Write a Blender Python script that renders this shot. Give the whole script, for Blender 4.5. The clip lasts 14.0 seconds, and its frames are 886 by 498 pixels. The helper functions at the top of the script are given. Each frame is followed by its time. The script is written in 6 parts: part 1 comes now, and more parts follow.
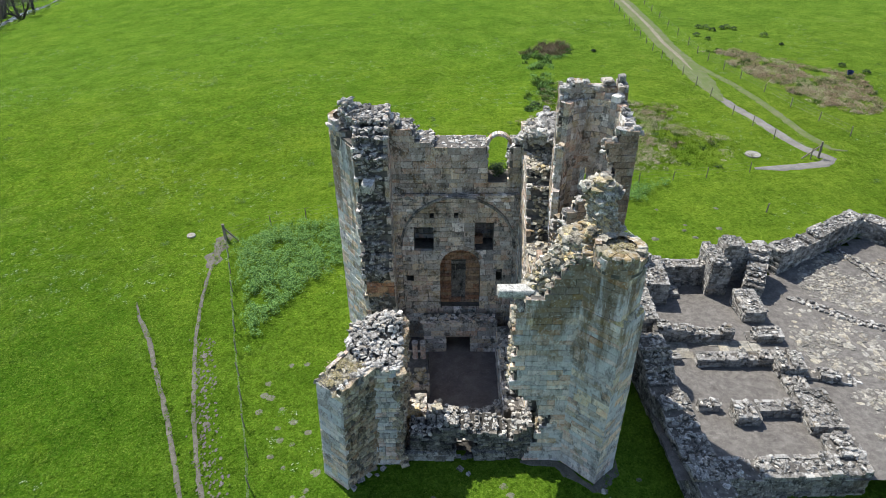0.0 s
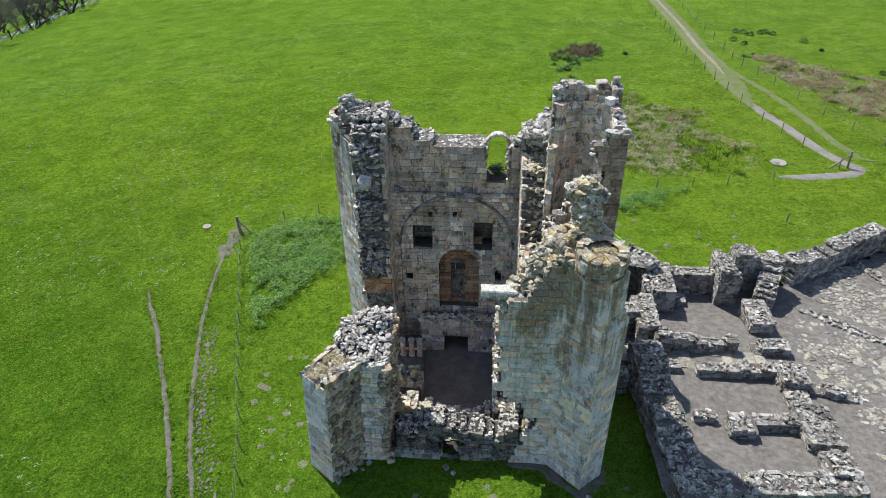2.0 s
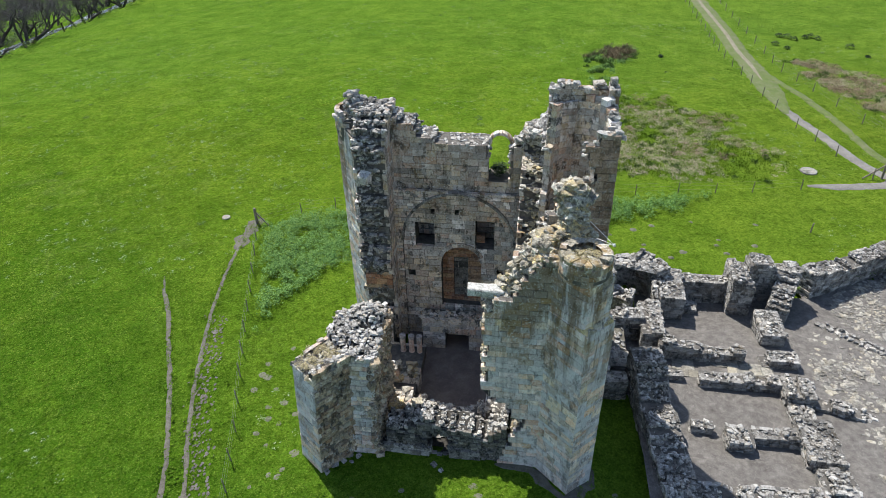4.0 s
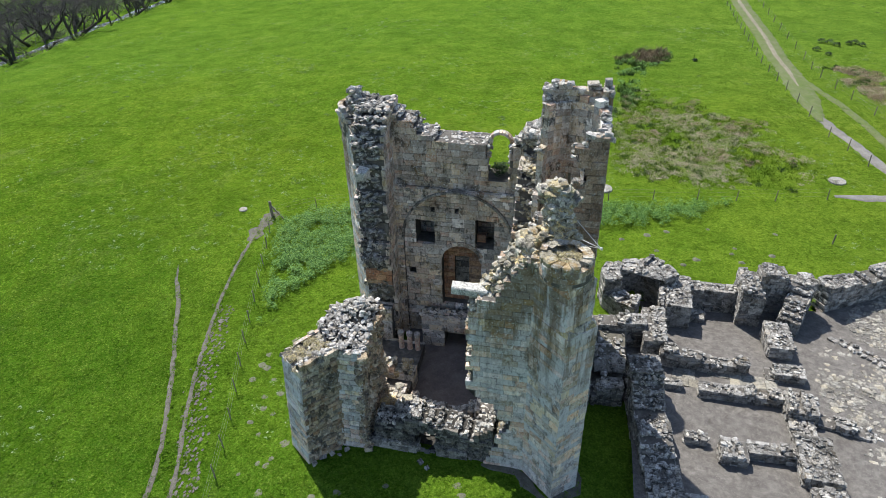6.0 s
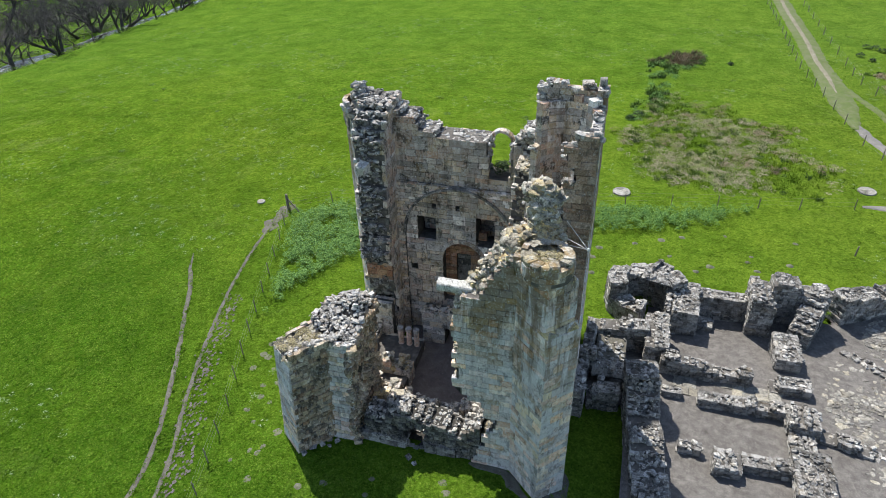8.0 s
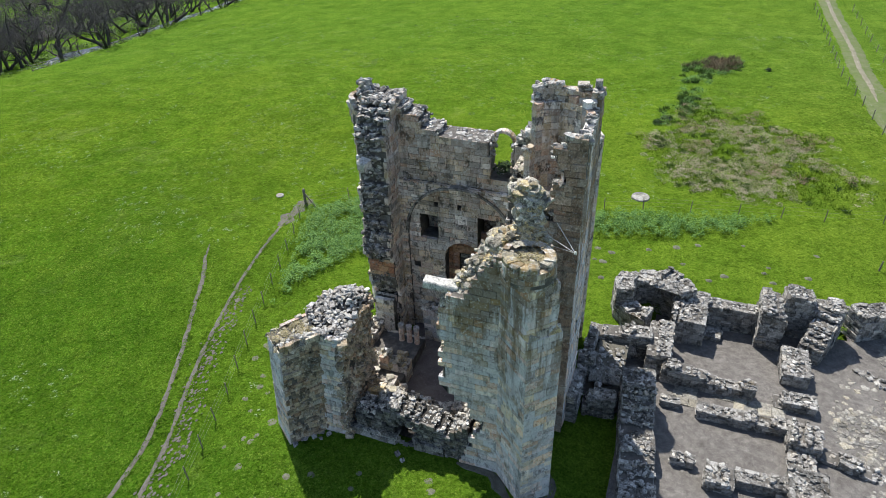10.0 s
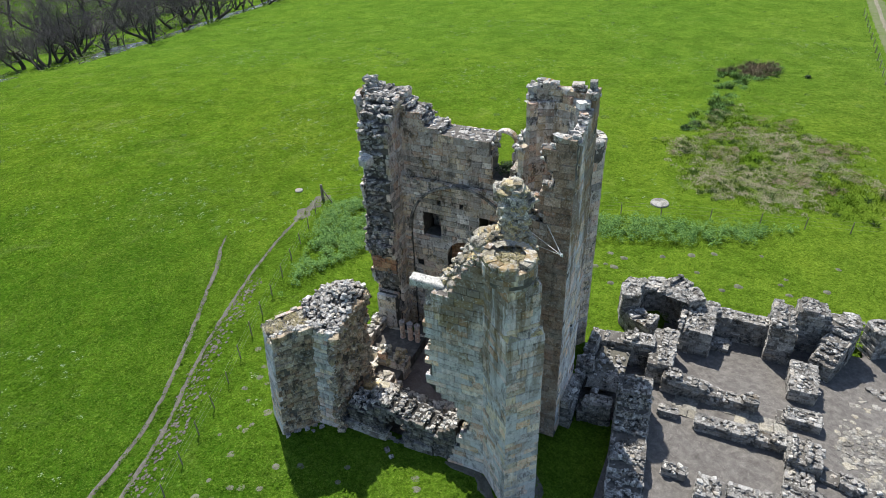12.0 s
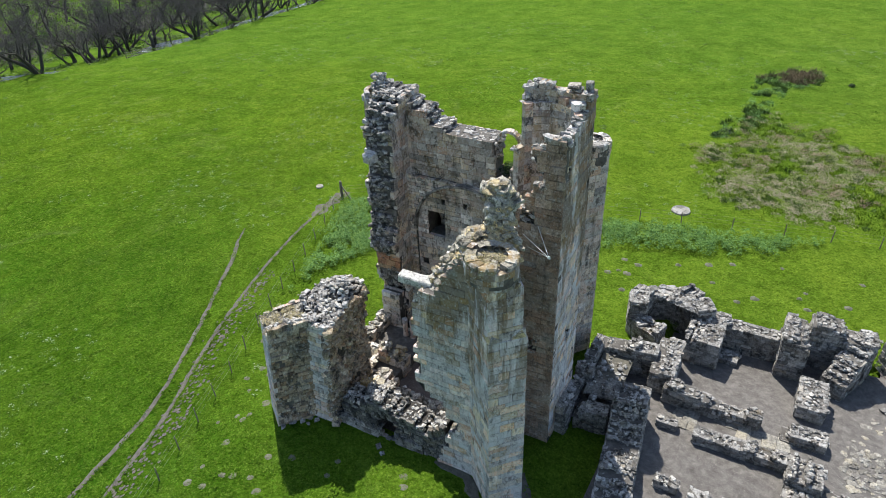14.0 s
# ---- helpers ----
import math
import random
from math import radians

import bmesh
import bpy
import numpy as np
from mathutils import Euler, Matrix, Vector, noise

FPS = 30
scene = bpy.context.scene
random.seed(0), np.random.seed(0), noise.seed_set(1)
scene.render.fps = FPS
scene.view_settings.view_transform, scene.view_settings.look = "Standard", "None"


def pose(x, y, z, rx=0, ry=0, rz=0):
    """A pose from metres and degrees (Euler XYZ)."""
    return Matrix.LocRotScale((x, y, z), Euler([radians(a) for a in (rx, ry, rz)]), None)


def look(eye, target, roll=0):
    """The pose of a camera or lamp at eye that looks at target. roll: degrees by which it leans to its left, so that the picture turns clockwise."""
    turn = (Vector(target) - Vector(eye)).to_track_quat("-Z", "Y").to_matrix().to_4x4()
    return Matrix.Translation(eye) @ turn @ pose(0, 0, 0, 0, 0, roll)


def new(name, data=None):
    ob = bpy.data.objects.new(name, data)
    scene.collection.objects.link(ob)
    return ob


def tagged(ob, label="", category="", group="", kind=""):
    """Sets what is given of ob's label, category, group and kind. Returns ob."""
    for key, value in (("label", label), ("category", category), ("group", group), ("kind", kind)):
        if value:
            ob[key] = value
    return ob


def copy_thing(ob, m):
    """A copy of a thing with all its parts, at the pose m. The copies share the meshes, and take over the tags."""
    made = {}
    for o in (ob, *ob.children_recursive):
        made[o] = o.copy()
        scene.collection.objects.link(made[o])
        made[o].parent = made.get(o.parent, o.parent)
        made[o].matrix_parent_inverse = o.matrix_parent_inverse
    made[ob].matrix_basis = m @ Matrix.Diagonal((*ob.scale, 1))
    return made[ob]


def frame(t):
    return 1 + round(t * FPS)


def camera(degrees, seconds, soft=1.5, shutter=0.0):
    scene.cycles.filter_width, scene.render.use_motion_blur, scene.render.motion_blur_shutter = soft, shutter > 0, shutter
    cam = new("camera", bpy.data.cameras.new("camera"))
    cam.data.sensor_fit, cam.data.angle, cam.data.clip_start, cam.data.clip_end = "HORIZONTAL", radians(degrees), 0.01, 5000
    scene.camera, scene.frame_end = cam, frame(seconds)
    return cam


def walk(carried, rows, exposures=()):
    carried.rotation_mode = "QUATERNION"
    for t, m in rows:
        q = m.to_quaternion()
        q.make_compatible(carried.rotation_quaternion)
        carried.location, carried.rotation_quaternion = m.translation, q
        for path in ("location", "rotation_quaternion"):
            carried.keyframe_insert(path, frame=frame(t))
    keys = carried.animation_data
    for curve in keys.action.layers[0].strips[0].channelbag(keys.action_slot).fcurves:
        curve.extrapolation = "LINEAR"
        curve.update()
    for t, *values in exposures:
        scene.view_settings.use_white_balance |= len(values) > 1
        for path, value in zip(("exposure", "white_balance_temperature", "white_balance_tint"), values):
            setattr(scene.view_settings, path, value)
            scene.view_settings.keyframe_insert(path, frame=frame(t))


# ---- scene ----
cam = camera(65.9, 14.0, soft=0.6)
METRES, EYE, TILT, LEAN, TURN = 15.18, 28.0, 0.0, 0.0, 0.6
ROWS = [
    (0.0, 0.0, 0.0, 0.0, -0.36, -34.99, 0.51),
    (0.5, 0.0358, -0.0009, -0.0006, 0.6, -34.98, 0.56),
    (1.0, 0.0723, -0.0017, -0.0014, 1.58, -34.97, 0.63),
    (1.5, 0.1089, -0.0018, -0.0019, 2.5, -34.95, 0.69),
    (2.0, 0.1453, -0.0013, -0.0038, 3.44, -34.94, 0.74),
    (2.5, 0.1813, 0.0003, -0.0047, 4.46, -34.92, 0.8),
    (3.0, 0.2172, 0.001, -0.006, 5.48, -34.91, 0.88),
    (5.5, 0.3994, 0.0205, -0.0182, 10.46, -34.83, 1.25),
    (6.0, 0.4343, 0.0266, -0.0198, 11.4, -34.8, 1.3),
    (6.5, 0.4688, 0.0331, -0.0226, 12.3, -34.78, 1.36),
    (7.0, 0.5032, 0.0398, -0.0259, 13.27, -34.76, 1.42),
    (7.5, 0.5377, 0.0467, -0.029, 14.21, -34.74, 1.47),
    (8.0, 0.573, 0.0534, -0.0323, 15.29, -34.7, 1.54),
    (10.5, 0.7409, 0.1042, -0.0453, 20.23, -34.48, 1.82),
    (11.0, 0.7741, 0.1155, -0.0487, 21.23, -34.41, 1.89),
    (11.5, 0.8069, 0.1274, -0.052, 22.2, -34.34, 1.95),
    (12.0, 0.8391, 0.1407, -0.0564, 23.2, -34.29, 2.01),
    (12.5, 0.8711, 0.1543, -0.0614, 24.24, -34.22, 2.08),
    (13.0, 0.9023, 0.169, -0.0658, 25.27, -34.14, 2.15),
    (13.5, 0.9337, 0.1837, -0.069, 26.32, -34.07, 2.21),
    (14.0, 0.9652, 0.2, -0.072, 27.31, -33.99, 2.26),
]
walk(cam, [(t, pose(0, 0, EYE, TILT, LEAN, TURN) @ pose(METRES * x, METRES * y, METRES * z, 90 + pitch, roll, yaw)) for t, x, y, z, yaw, pitch, roll in ROWS])

# ---- world, sun, exposure ----
SUN_TO = Vector((-0.63, 0.78, 0.0)).normalized() * math.cos(radians(53)) + Vector((0, 0, math.sin(radians(53))))
world = bpy.data.worlds.new("sky")
scene.world = world
world.use_nodes = True
wn = world.node_tree
sky = wn.nodes.new("ShaderNodeTexSky")
sky.sky_type, sky.sun_disc = "NISHITA", False
sky.sun_elevation = radians(53)
sky.sun_rotation = math.atan2(SUN_TO.x, SUN_TO.y)
sky.air_density, sky.dust_density = 1.0, 0.7
wn.links.new(sky.outputs[0], wn.nodes["Background"].inputs[0])
wn.nodes["Background"].inputs[1].default_value = 0.128
sun_data = bpy.data.lights.new("sun", "SUN")
sun_data.energy, sun_data.angle, sun_data.color = 4.5, radians(0.55), (1.0, 0.965, 0.9)
sun = new("sun", sun_data)
sun.matrix_world = look(SUN_TO * 200, (0, 0, 0))
scene.view_settings.exposure = 0.64

# ---- materials ----


class Nodes:
    """A small helper that writes node materials."""

    def __init__(self, name, rough=0.9):
        self.m = bpy.data.materials.new(name)
        self.m.use_nodes = True
        self.t = self.m.node_tree
        self.b = self.t.nodes["Principled BSDF"]
        self.b.inputs["Roughness"].default_value = rough
        self.b.inputs["Specular IOR Level"].default_value = 0.25

    def n(self, kind, **ins):
        node = self.t.nodes.new(kind)
        for k, v in ins.items():
            self.put(node.inputs[k.replace("_", " ")], v)
        return node

    def put(self, socket, v):
        if isinstance(v, bpy.types.NodeSocket):
            self.t.links.new(v, socket)
        else:
            socket.default_value = v

    def pos(self, scale=(1, 1, 1)):
        g = self.n("ShaderNodeNewGeometry")
        mp = self.n("ShaderNodeMapping")
        self.put(mp.inputs["Vector"], g.outputs["Position"])
        mp.inputs["Scale"].default_value = scale
        return mp.outputs[0]

    def noise(self, scale, detail=4, rough=0.55, stretch=(1, 1, 1), dist=0.0):
        node = self.n("ShaderNodeTexNoise", Scale=scale, Detail=detail, Roughness=rough, Distortion=dist)
        self.put(node.inputs["Vector"], self.pos(stretch))
        return node.outputs["Fac"]

    def ramp(self, fac, stops):
        r = self.n("ShaderNodeValToRGB")
        self.put(r.inputs[0], fac)
        el = r.color_ramp.elements
        while len(el) < len(stops):
            el.new(0.5)
        for e, (p, c) in zip(el, stops):
            e.position = p
            e.color = (*c, 1) if len(c) == 3 else c
        return r.outputs[0]

    def step(self, fac, a, b):
        r = self.n("ShaderNodeMapRange")
        r.interpolation_type = "SMOOTHSTEP"
        self.put(r.inputs["Value"], fac)
        r.inputs["From Min"].default_value, r.inputs["From Max"].default_value = a, b
        return r.outputs[0]

    def math(self, op, a, b=0.0):
        r = self.n("ShaderNodeMath")
        r.operation = op
        self.put(r.inputs[0], a)
        self.put(r.inputs[1], b)
        return r.outputs[0]

    def mix(self, fac, a, b, blend="MIX"):
        r = self.n("ShaderNodeMix")
        r.data_type, r.blend_type = "RGBA", blend
        self.put(r.inputs[0], fac)
        for s, v in ((r.inputs[6], a), (r.inputs[7], b)):
            self.put(s, (*v, 1) if isinstance(v, tuple) and len(v) == 3 else v)
        return r.outputs[2]

    def island(self):
        return self.n("ShaderNodeNewGeometry").outputs["Random Per Island"]

    def each(self):
        return self.n("ShaderNodeObjectInfo").outputs["Random"]

    def done(self, colour, bump=None, strength=0.4, distance=0.03):
        self.put(self.b.inputs["Base Color"], colour)
        if bump is not None:
            bp = self.n("ShaderNodeBump", Strength=strength, Distance=distance)
            self.put(bp.inputs["Height"], bump)
            self.put(self.b.inputs["Normal"], bp.outputs[0])
        return self.m


def stone(name, tones, lichen=0.35, dark=0.5, ochre=0.2, single=False, streak=True, stain=0.9, patch=False):
    """Weathered sandstone: a tone for each stone, grime in streaks, pale and ochre lichen in blotches."""
    k = Nodes(name, 0.93)
    k.b.inputs["Specular IOR Level"].default_value = 0.12
    r = k.noise(2.6, 6, 0.7, dist=0.6) if patch else k.each() if single else k.island()
    base = k.ramp(r, [(i / (len(tones) - 1), c) for i, c in enumerate(tones)])
    grain = k.noise(7, 8, 0.72, dist=0.3)
    base = k.mix(0.6, base, k.ramp(grain, [(0.32, (0.22, 0.21, 0.2)), (0.5, (0.5, 0.5, 0.5)), (0.68, (0.8, 0.79, 0.77))]), "OVERLAY")
    speck = k.noise(24, 5, 0.8)
    base = k.mix(0.55, base, k.ramp(speck, [(0.36, (0.12, 0.12, 0.115)), (0.5, (0.5, 0.5, 0.5)), (0.64, (0.9, 0.9, 0.88))]), "OVERLAY")
    big = k.noise(0.55, 6, 0.62, (1, 1, 0.16) if streak else (1, 1, 1), 0.5)
    base = k.mix(k.math("MULTIPLY", k.step(big, 0.54, 0.66), min(1.0, dark * (0.8 if streak else 1.15))), base, k.mix(0.78, base, (0.035, 0.033, 0.03)))
    fine = k.noise(2.2, 7, 0.75, (1, 1, 0.6))
    base = k.mix(k.math("MULTIPLY", k.step(fine, 0.53, 0.6), min(1.0, dark * 1.1)), base, (0.042, 0.04, 0.036))
    crust = k.noise(6.5, 6, 0.75, dist=0.4)
    base = k.mix(k.math("MULTIPLY", k.step(crust, 0.56, 0.62), dark), base, (0.05, 0.048, 0.043))
    bleach = k.noise(1.1, 7, 0.75, dist=0.6)
    base = k.mix(k.math("MULTIPLY", k.step(bleach, 0.5, 0.64), 0.35), base, k.mix(0.5, base, (0.72, 0.7, 0.66)))
    if streak:
        run = k.noise(1.7, 5, 0.6, (1, 1, 0.05), 0.15)
        base = k.mix(k.math("MULTIPLY", k.step(run, 0.55, 0.64), dark * 0.6), base, k.mix(0.8, base, (0.05, 0.045, 0.035)))
        zed = k.n("ShaderNodeSeparateXYZ")
        k.put(zed.inputs[0], k.pos())
        rust = k.math("MULTIPLY", k.step(k.noise(0.9, 6, 0.65, (1, 1, 0.12), 0.4), 0.44, 0.53), k.step(k.math("ADD", zed.outputs[2], k.math("MULTIPLY", k.noise(0.7, 4, 0.6), 6.0)), 9.8, 12.4))
        base = k.mix(k.math("MULTIPLY", rust, stain), base, k.mix(0.8, base, (0.17, 0.105, 0.036)))
    och = k.noise(0.8, 6, 0.7, dist=0.5)
    base = k.mix(k.math("MULTIPLY", k.step(och, 0.54, 0.66), ochre * 1.5), base, k.mix(0.7, base, (0.33, 0.22, 0.085)))
    li = k.noise(3.4, 8, 0.8, dist=0.5)
    base = k.mix(k.math("MULTIPLY", k.step(li, 0.56, 0.61), lichen), base, (0.62, 0.62, 0.58))
    spots = k.noise(11, 4, 0.65)
    base = k.mix(k.math("MULTIPLY", k.step(spots, 0.6, 0.65), lichen), base, (0.78, 0.78, 0.74))
    if not patch:
        each = k.ramp(r, [(i / 12, (v, v, v)) for i, v in enumerate((0.95, 0.72, 1.08, 0.85, 1.22, 0.68, 1.0, 1.18, 0.78, 1.1, 0.66, 1.2, 0.9))])
        base = k.mix(0.85, base, each, "MULTIPLY")
    bump = k.math("ADD", k.noise(6, 8, 0.75), k.math("MULTIPLY", k.noise(30, 4, 0.7), 0.5))
    return k.done(base, bump, 0.9, 0.08)


GREYS = [(0.398, 0.350, 0.324), (0.655, 0.588, 0.570), (0.269, 0.233, 0.216), (0.608, 0.466, 0.336), (0.491, 0.444, 0.426), (0.749, 0.683, 0.678), (0.409, 0.261, 0.180), (0.585, 0.527, 0.516), (0.316, 0.283, 0.270), (0.679, 0.611, 0.594), (0.538, 0.389, 0.264), (0.468, 0.416, 0.396)]
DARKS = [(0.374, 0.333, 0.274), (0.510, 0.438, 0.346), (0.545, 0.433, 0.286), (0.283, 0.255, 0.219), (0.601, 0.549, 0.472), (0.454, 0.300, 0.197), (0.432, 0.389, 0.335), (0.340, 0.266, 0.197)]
WARM = [(0.36, 0.18, 0.1), (0.47, 0.25, 0.15), (0.48, 0.33, 0.2), (0.28, 0.19, 0.14), (0.4, 0.19, 0.11)]
PALE = [(0.235, 0.222, 0.205), (0.42, 0.4, 0.37), (0.16, 0.152, 0.142), (0.54, 0.52, 0.485), (0.28, 0.262, 0.236), (0.35, 0.33, 0.305), (0.66, 0.64, 0.605), (0.43, 0.375, 0.3)]
GREYS = [(min(0.84, r * 1.5), min(0.84, g * 1.52), min(0.83, b * 1.54)) for r, g, b in GREYS]
ASHLAR = stone("ashlar_stone", GREYS, 0.65, 0.47, 0.45)
ASHLAR_ONE = stone("ashlar_single_stone", GREYS, 0.65, 0.47, 0.45, single=True)
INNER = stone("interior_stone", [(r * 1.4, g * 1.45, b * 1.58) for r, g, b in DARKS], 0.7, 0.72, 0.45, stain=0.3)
BROWN_STONE = stone("brown_rubble_stone", [(0.36, 0.28, 0.19), (0.48, 0.385, 0.26), (0.22, 0.175, 0.135), (0.54, 0.46, 0.35), (0.4, 0.26, 0.16), (0.48, 0.42, 0.34)], 0.5, 0.72, 0.4, streak=False)
RUSSET = stone("russet_stone", [(0.38, 0.29, 0.22), (0.41, 0.26, 0.18), (0.48, 0.4, 0.32), (0.31, 0.23, 0.175), (0.47, 0.34, 0.25), (0.4, 0.36, 0.32)], 0.45, 0.42, 0.2, stain=0.3)
REDDISH = stone("scorched_stone", WARM, 0.12, 0.5, 0.15)
RUBBLE = stone("rubble_stone", [tuple(c * 0.88 for c in t) for t in PALE], 0.55, 0.8, 0.1, streak=False)
RUBBLE_ONE = stone("rubble_single_stone", [tuple(c * 0.88 for c in t) for t in PALE], 0.55, 0.8, 0.1, single=True, streak=False)
# Rubble tones darkened for upright faces: their shade put into the colour, less lichen.
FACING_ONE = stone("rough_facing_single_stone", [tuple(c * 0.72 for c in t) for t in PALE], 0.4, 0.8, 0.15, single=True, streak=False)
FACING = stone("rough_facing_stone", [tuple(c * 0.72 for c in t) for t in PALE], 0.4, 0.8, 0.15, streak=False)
# Rubble tones more than halved: the breach face's shade is put into the colour.
SHADED = stone("shaded_rubble", [tuple(c * 0.42 for c in t) for t in PALE], 0.2, 0.85, 0.1, streak=False)
# Rubble tones lightened, with more pale lichen, for the tower's loose stones.
BRIGHT = stone("bright_rubble", [tuple(c * 1.2 for c in t) for t in PALE], 0.8, 0.72, 0.12, streak=False)
LICHEN = stone("lichened_stone", [(0.38, 0.345, 0.27), (0.53, 0.49, 0.4), (0.25, 0.23, 0.18), (0.52, 0.42, 0.23), (0.44, 0.41, 0.34), (0.64, 0.6, 0.51)], 0.55, 0.68, 0.85, streak=False)
FIN = stone("mortared_core", [(0.38, 0.29, 0.16), (0.56, 0.46, 0.3), (0.7, 0.54, 0.28), (0.6, 0.5, 0.36), (0.78, 0.7, 0.56)], 0.35, 0.6, 0.6, streak=False, patch=True)


def mortar():
    k = Nodes("mortar_core", 0.95)
    c = k.ramp(k.noise(3, 6, 0.7), [(0.3, (0.06, 0.055, 0.05)), (0.55, (0.13, 0.12, 0.107)), (0.75, (0.24, 0.225, 0.2))])
    return k.done(c, k.noise(12, 6, 0.7), 0.8, 0.06)


MORTAR = mortar()


# Near-black filling: the shade in gaps between stones is put into its colour.
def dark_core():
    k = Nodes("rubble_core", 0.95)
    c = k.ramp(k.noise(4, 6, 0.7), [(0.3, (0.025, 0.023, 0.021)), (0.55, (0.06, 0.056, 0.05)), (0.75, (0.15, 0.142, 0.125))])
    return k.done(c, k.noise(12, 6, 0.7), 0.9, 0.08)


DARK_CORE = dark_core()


def grass_mat():
    k = Nodes("meadow_grass", 1.0)
    k.b.inputs["Specular IOR Level"].default_value = 0.0
    a = k.noise(0.045, 5, 0.6)
    c = k.ramp(a, [(0.3, (0.056, 0.122, 0.010)), (0.5, (0.077, 0.147, 0.011)), (0.7, (0.102, 0.163, 0.013))])
    b = k.noise(0.5, 6, 0.65, dist=0.5)
    c = k.mix(k.math("MULTIPLY", k.step(b, 0.5, 0.72), 0.5), c, (0.13, 0.175, 0.016))
    d = k.noise(2.6, 7, 0.75)
    c = k.mix(k.math("MULTIPLY", k.step(d, 0.56, 0.34), 0.7), c, (0.032, 0.075, 0.006))
    e = k.noise(7, 6, 0.75)
    c = k.mix(k.math("MULTIPLY", k.step(e, 0.52, 0.62), 0.8), c, (0.17, 0.225, 0.03))
    f = k.noise(0.22, 6, 0.72, dist=1.0)
    c = k.mix(k.math("MULTIPLY", k.step(f, 0.54, 0.7), 0.42), c, (0.17, 0.2, 0.06))
    sep = k.n("ShaderNodeSeparateXYZ")
    k.put(sep.inputs[0], k.pos())
    h = k.noise(17, 5, 0.8)
    c = k.mix(0.6, c, k.ramp(h, [(0.36, (0.14, 0.15, 0.12)), (0.5, (0.5, 0.5, 0.5)), (0.64, (0.84, 0.84, 0.8))]), "OVERLAY")
    y_ = k.math("ADD", sep.outputs[0], k.math("MULTIPLY", k.noise(0.05, 5, 0.65), 30.0))
    c = k.mix(k.math("MULTIPLY", k.step(y_, 16.0, 45.0), 0.25), c, (0.13, 0.155, 0.03))
    return shade_grass(k, c, sep)


def shade_grass(k, c, sep, bump=True):
    """Deeper green near, brighter behind: vignetting and backlit glow put into the grass colour."""
    far_off = k.math("ADD", k.math("ADD", k.math("MULTIPLY", sep.outputs[0], -0.12), sep.outputs[1]), k.math("MULTIPLY", k.noise(0.06, 4, 0.6), 22.0))
    c = k.mix(k.math("MULTIPLY", k.step(far_off, 74.0, 26.0), 0.8), c, k.mix(0.62, c, (0.02, 0.076, 0.006)))
    c = k.mix(k.math("MULTIPLY", k.step(far_off, 62.0, 120.0), 0.45), c, (0.1, 0.19, 0.026))
    # Yellower and brighter round the tower and on the grass behind it.
    off = k.n("ShaderNodeVectorMath")
    off.operation = "DISTANCE"
    k.put(off.inputs[0], k.pos((1, 1, 0)))
    off.inputs[1].default_value = (9.0, 44.0, 0.0)
    yellow_area = k.step(k.math("ADD", off.outputs["Value"], k.math("MULTIPLY", k.noise(0.2, 5, 0.7), 14.0)), 46.0, 22.0)
    c = k.mix(k.math("MULTIPLY", yellow_area, 0.42), c, (0.135, 0.215, 0.02))
    # Random clump tones, with the small shadows of tussocks put into the colour.
    clump = k.ramp(k.noise(2.3, 7, 0.76, dist=0.8), [(0.32, (0.55, 0.6, 0.55)), (0.5, (0.98, 0.98, 0.98)), (0.68, (1.28, 1.25, 1.35))])
    patch = k.ramp(k.noise(0.3, 5, 0.65), [(0.36, (0.8, 0.85, 0.8)), (0.64, (1.16, 1.12, 1.1))])
    tuft = k.ramp(k.noise(8.0, 6, 0.8), [(0.36, (0.5, 0.56, 0.5)), (0.5, (1.0, 1.0, 1.0)), (0.64, (1.42, 1.36, 1.45))])
    c = k.mix(1.0, k.mix(1.0, k.mix(1.0, c, clump, "MULTIPLY"), patch, "MULTIPLY"), tuft, "MULTIPLY")
    if not bump:
        return k.done(c)
    bump = k.math("ADD", k.math("ADD", k.noise(2.2, 7, 0.75), k.math("MULTIPLY", k.noise(1.0, 4, 0.6), 2.2)), k.math("MULTIPLY", k.noise(11, 5, 0.75), 0.5))
    return k.done(c, bump, 1.0, 0.16)


GRASS = grass_mat()


def soil(name, a, b, c, scale=3.0, rough=0.95, dist=0.03):
    k = Nodes(name, rough)
    col = k.ramp(k.noise(scale, 7, 0.7), [(0.3, a), (0.5, b), (0.7, c)])
    gr = k.noise(28, 4, 0.75)
    col = k.mix(k.math("MULTIPLY", k.step(gr, 0.5, 0.36), 0.5), col, tuple(x * 0.55 for x in a))
    sp = k.noise(max(14.0, scale * 9), 4, 0.7)
    col = k.mix(k.math("MULTIPLY", k.step(sp, 0.56, 0.66), 0.6), col, tuple(min(1, x * 1.5) for x in c))
    return k.done(col, k.noise(scale * 6, 6, 0.75), 0.7, dist)


GRAVEL = soil("grey_gravel", (0.082, 0.075, 0.068), (0.138, 0.127, 0.116), (0.21, 0.196, 0.179), 2.6, dist=0.05)
EARTH = soil("trodden_earth", (0.07, 0.065, 0.05), (0.115, 0.107, 0.087), (0.17, 0.16, 0.132), 2.5)
TRACK = soil("worn_track", (0.115, 0.108, 0.098), (0.165, 0.156, 0.142), (0.225, 0.214, 0.197), 1.0)
SANDY = soil("sandy_wheel_track", (0.125, 0.12, 0.075), (0.18, 0.165, 0.115), (0.25, 0.225, 0.17), 1.0)
MOLE = soil("molehill_soil", (0.075, 0.085, 0.045), (0.13, 0.135, 0.09), (0.19, 0.19, 0.14), 5.0)
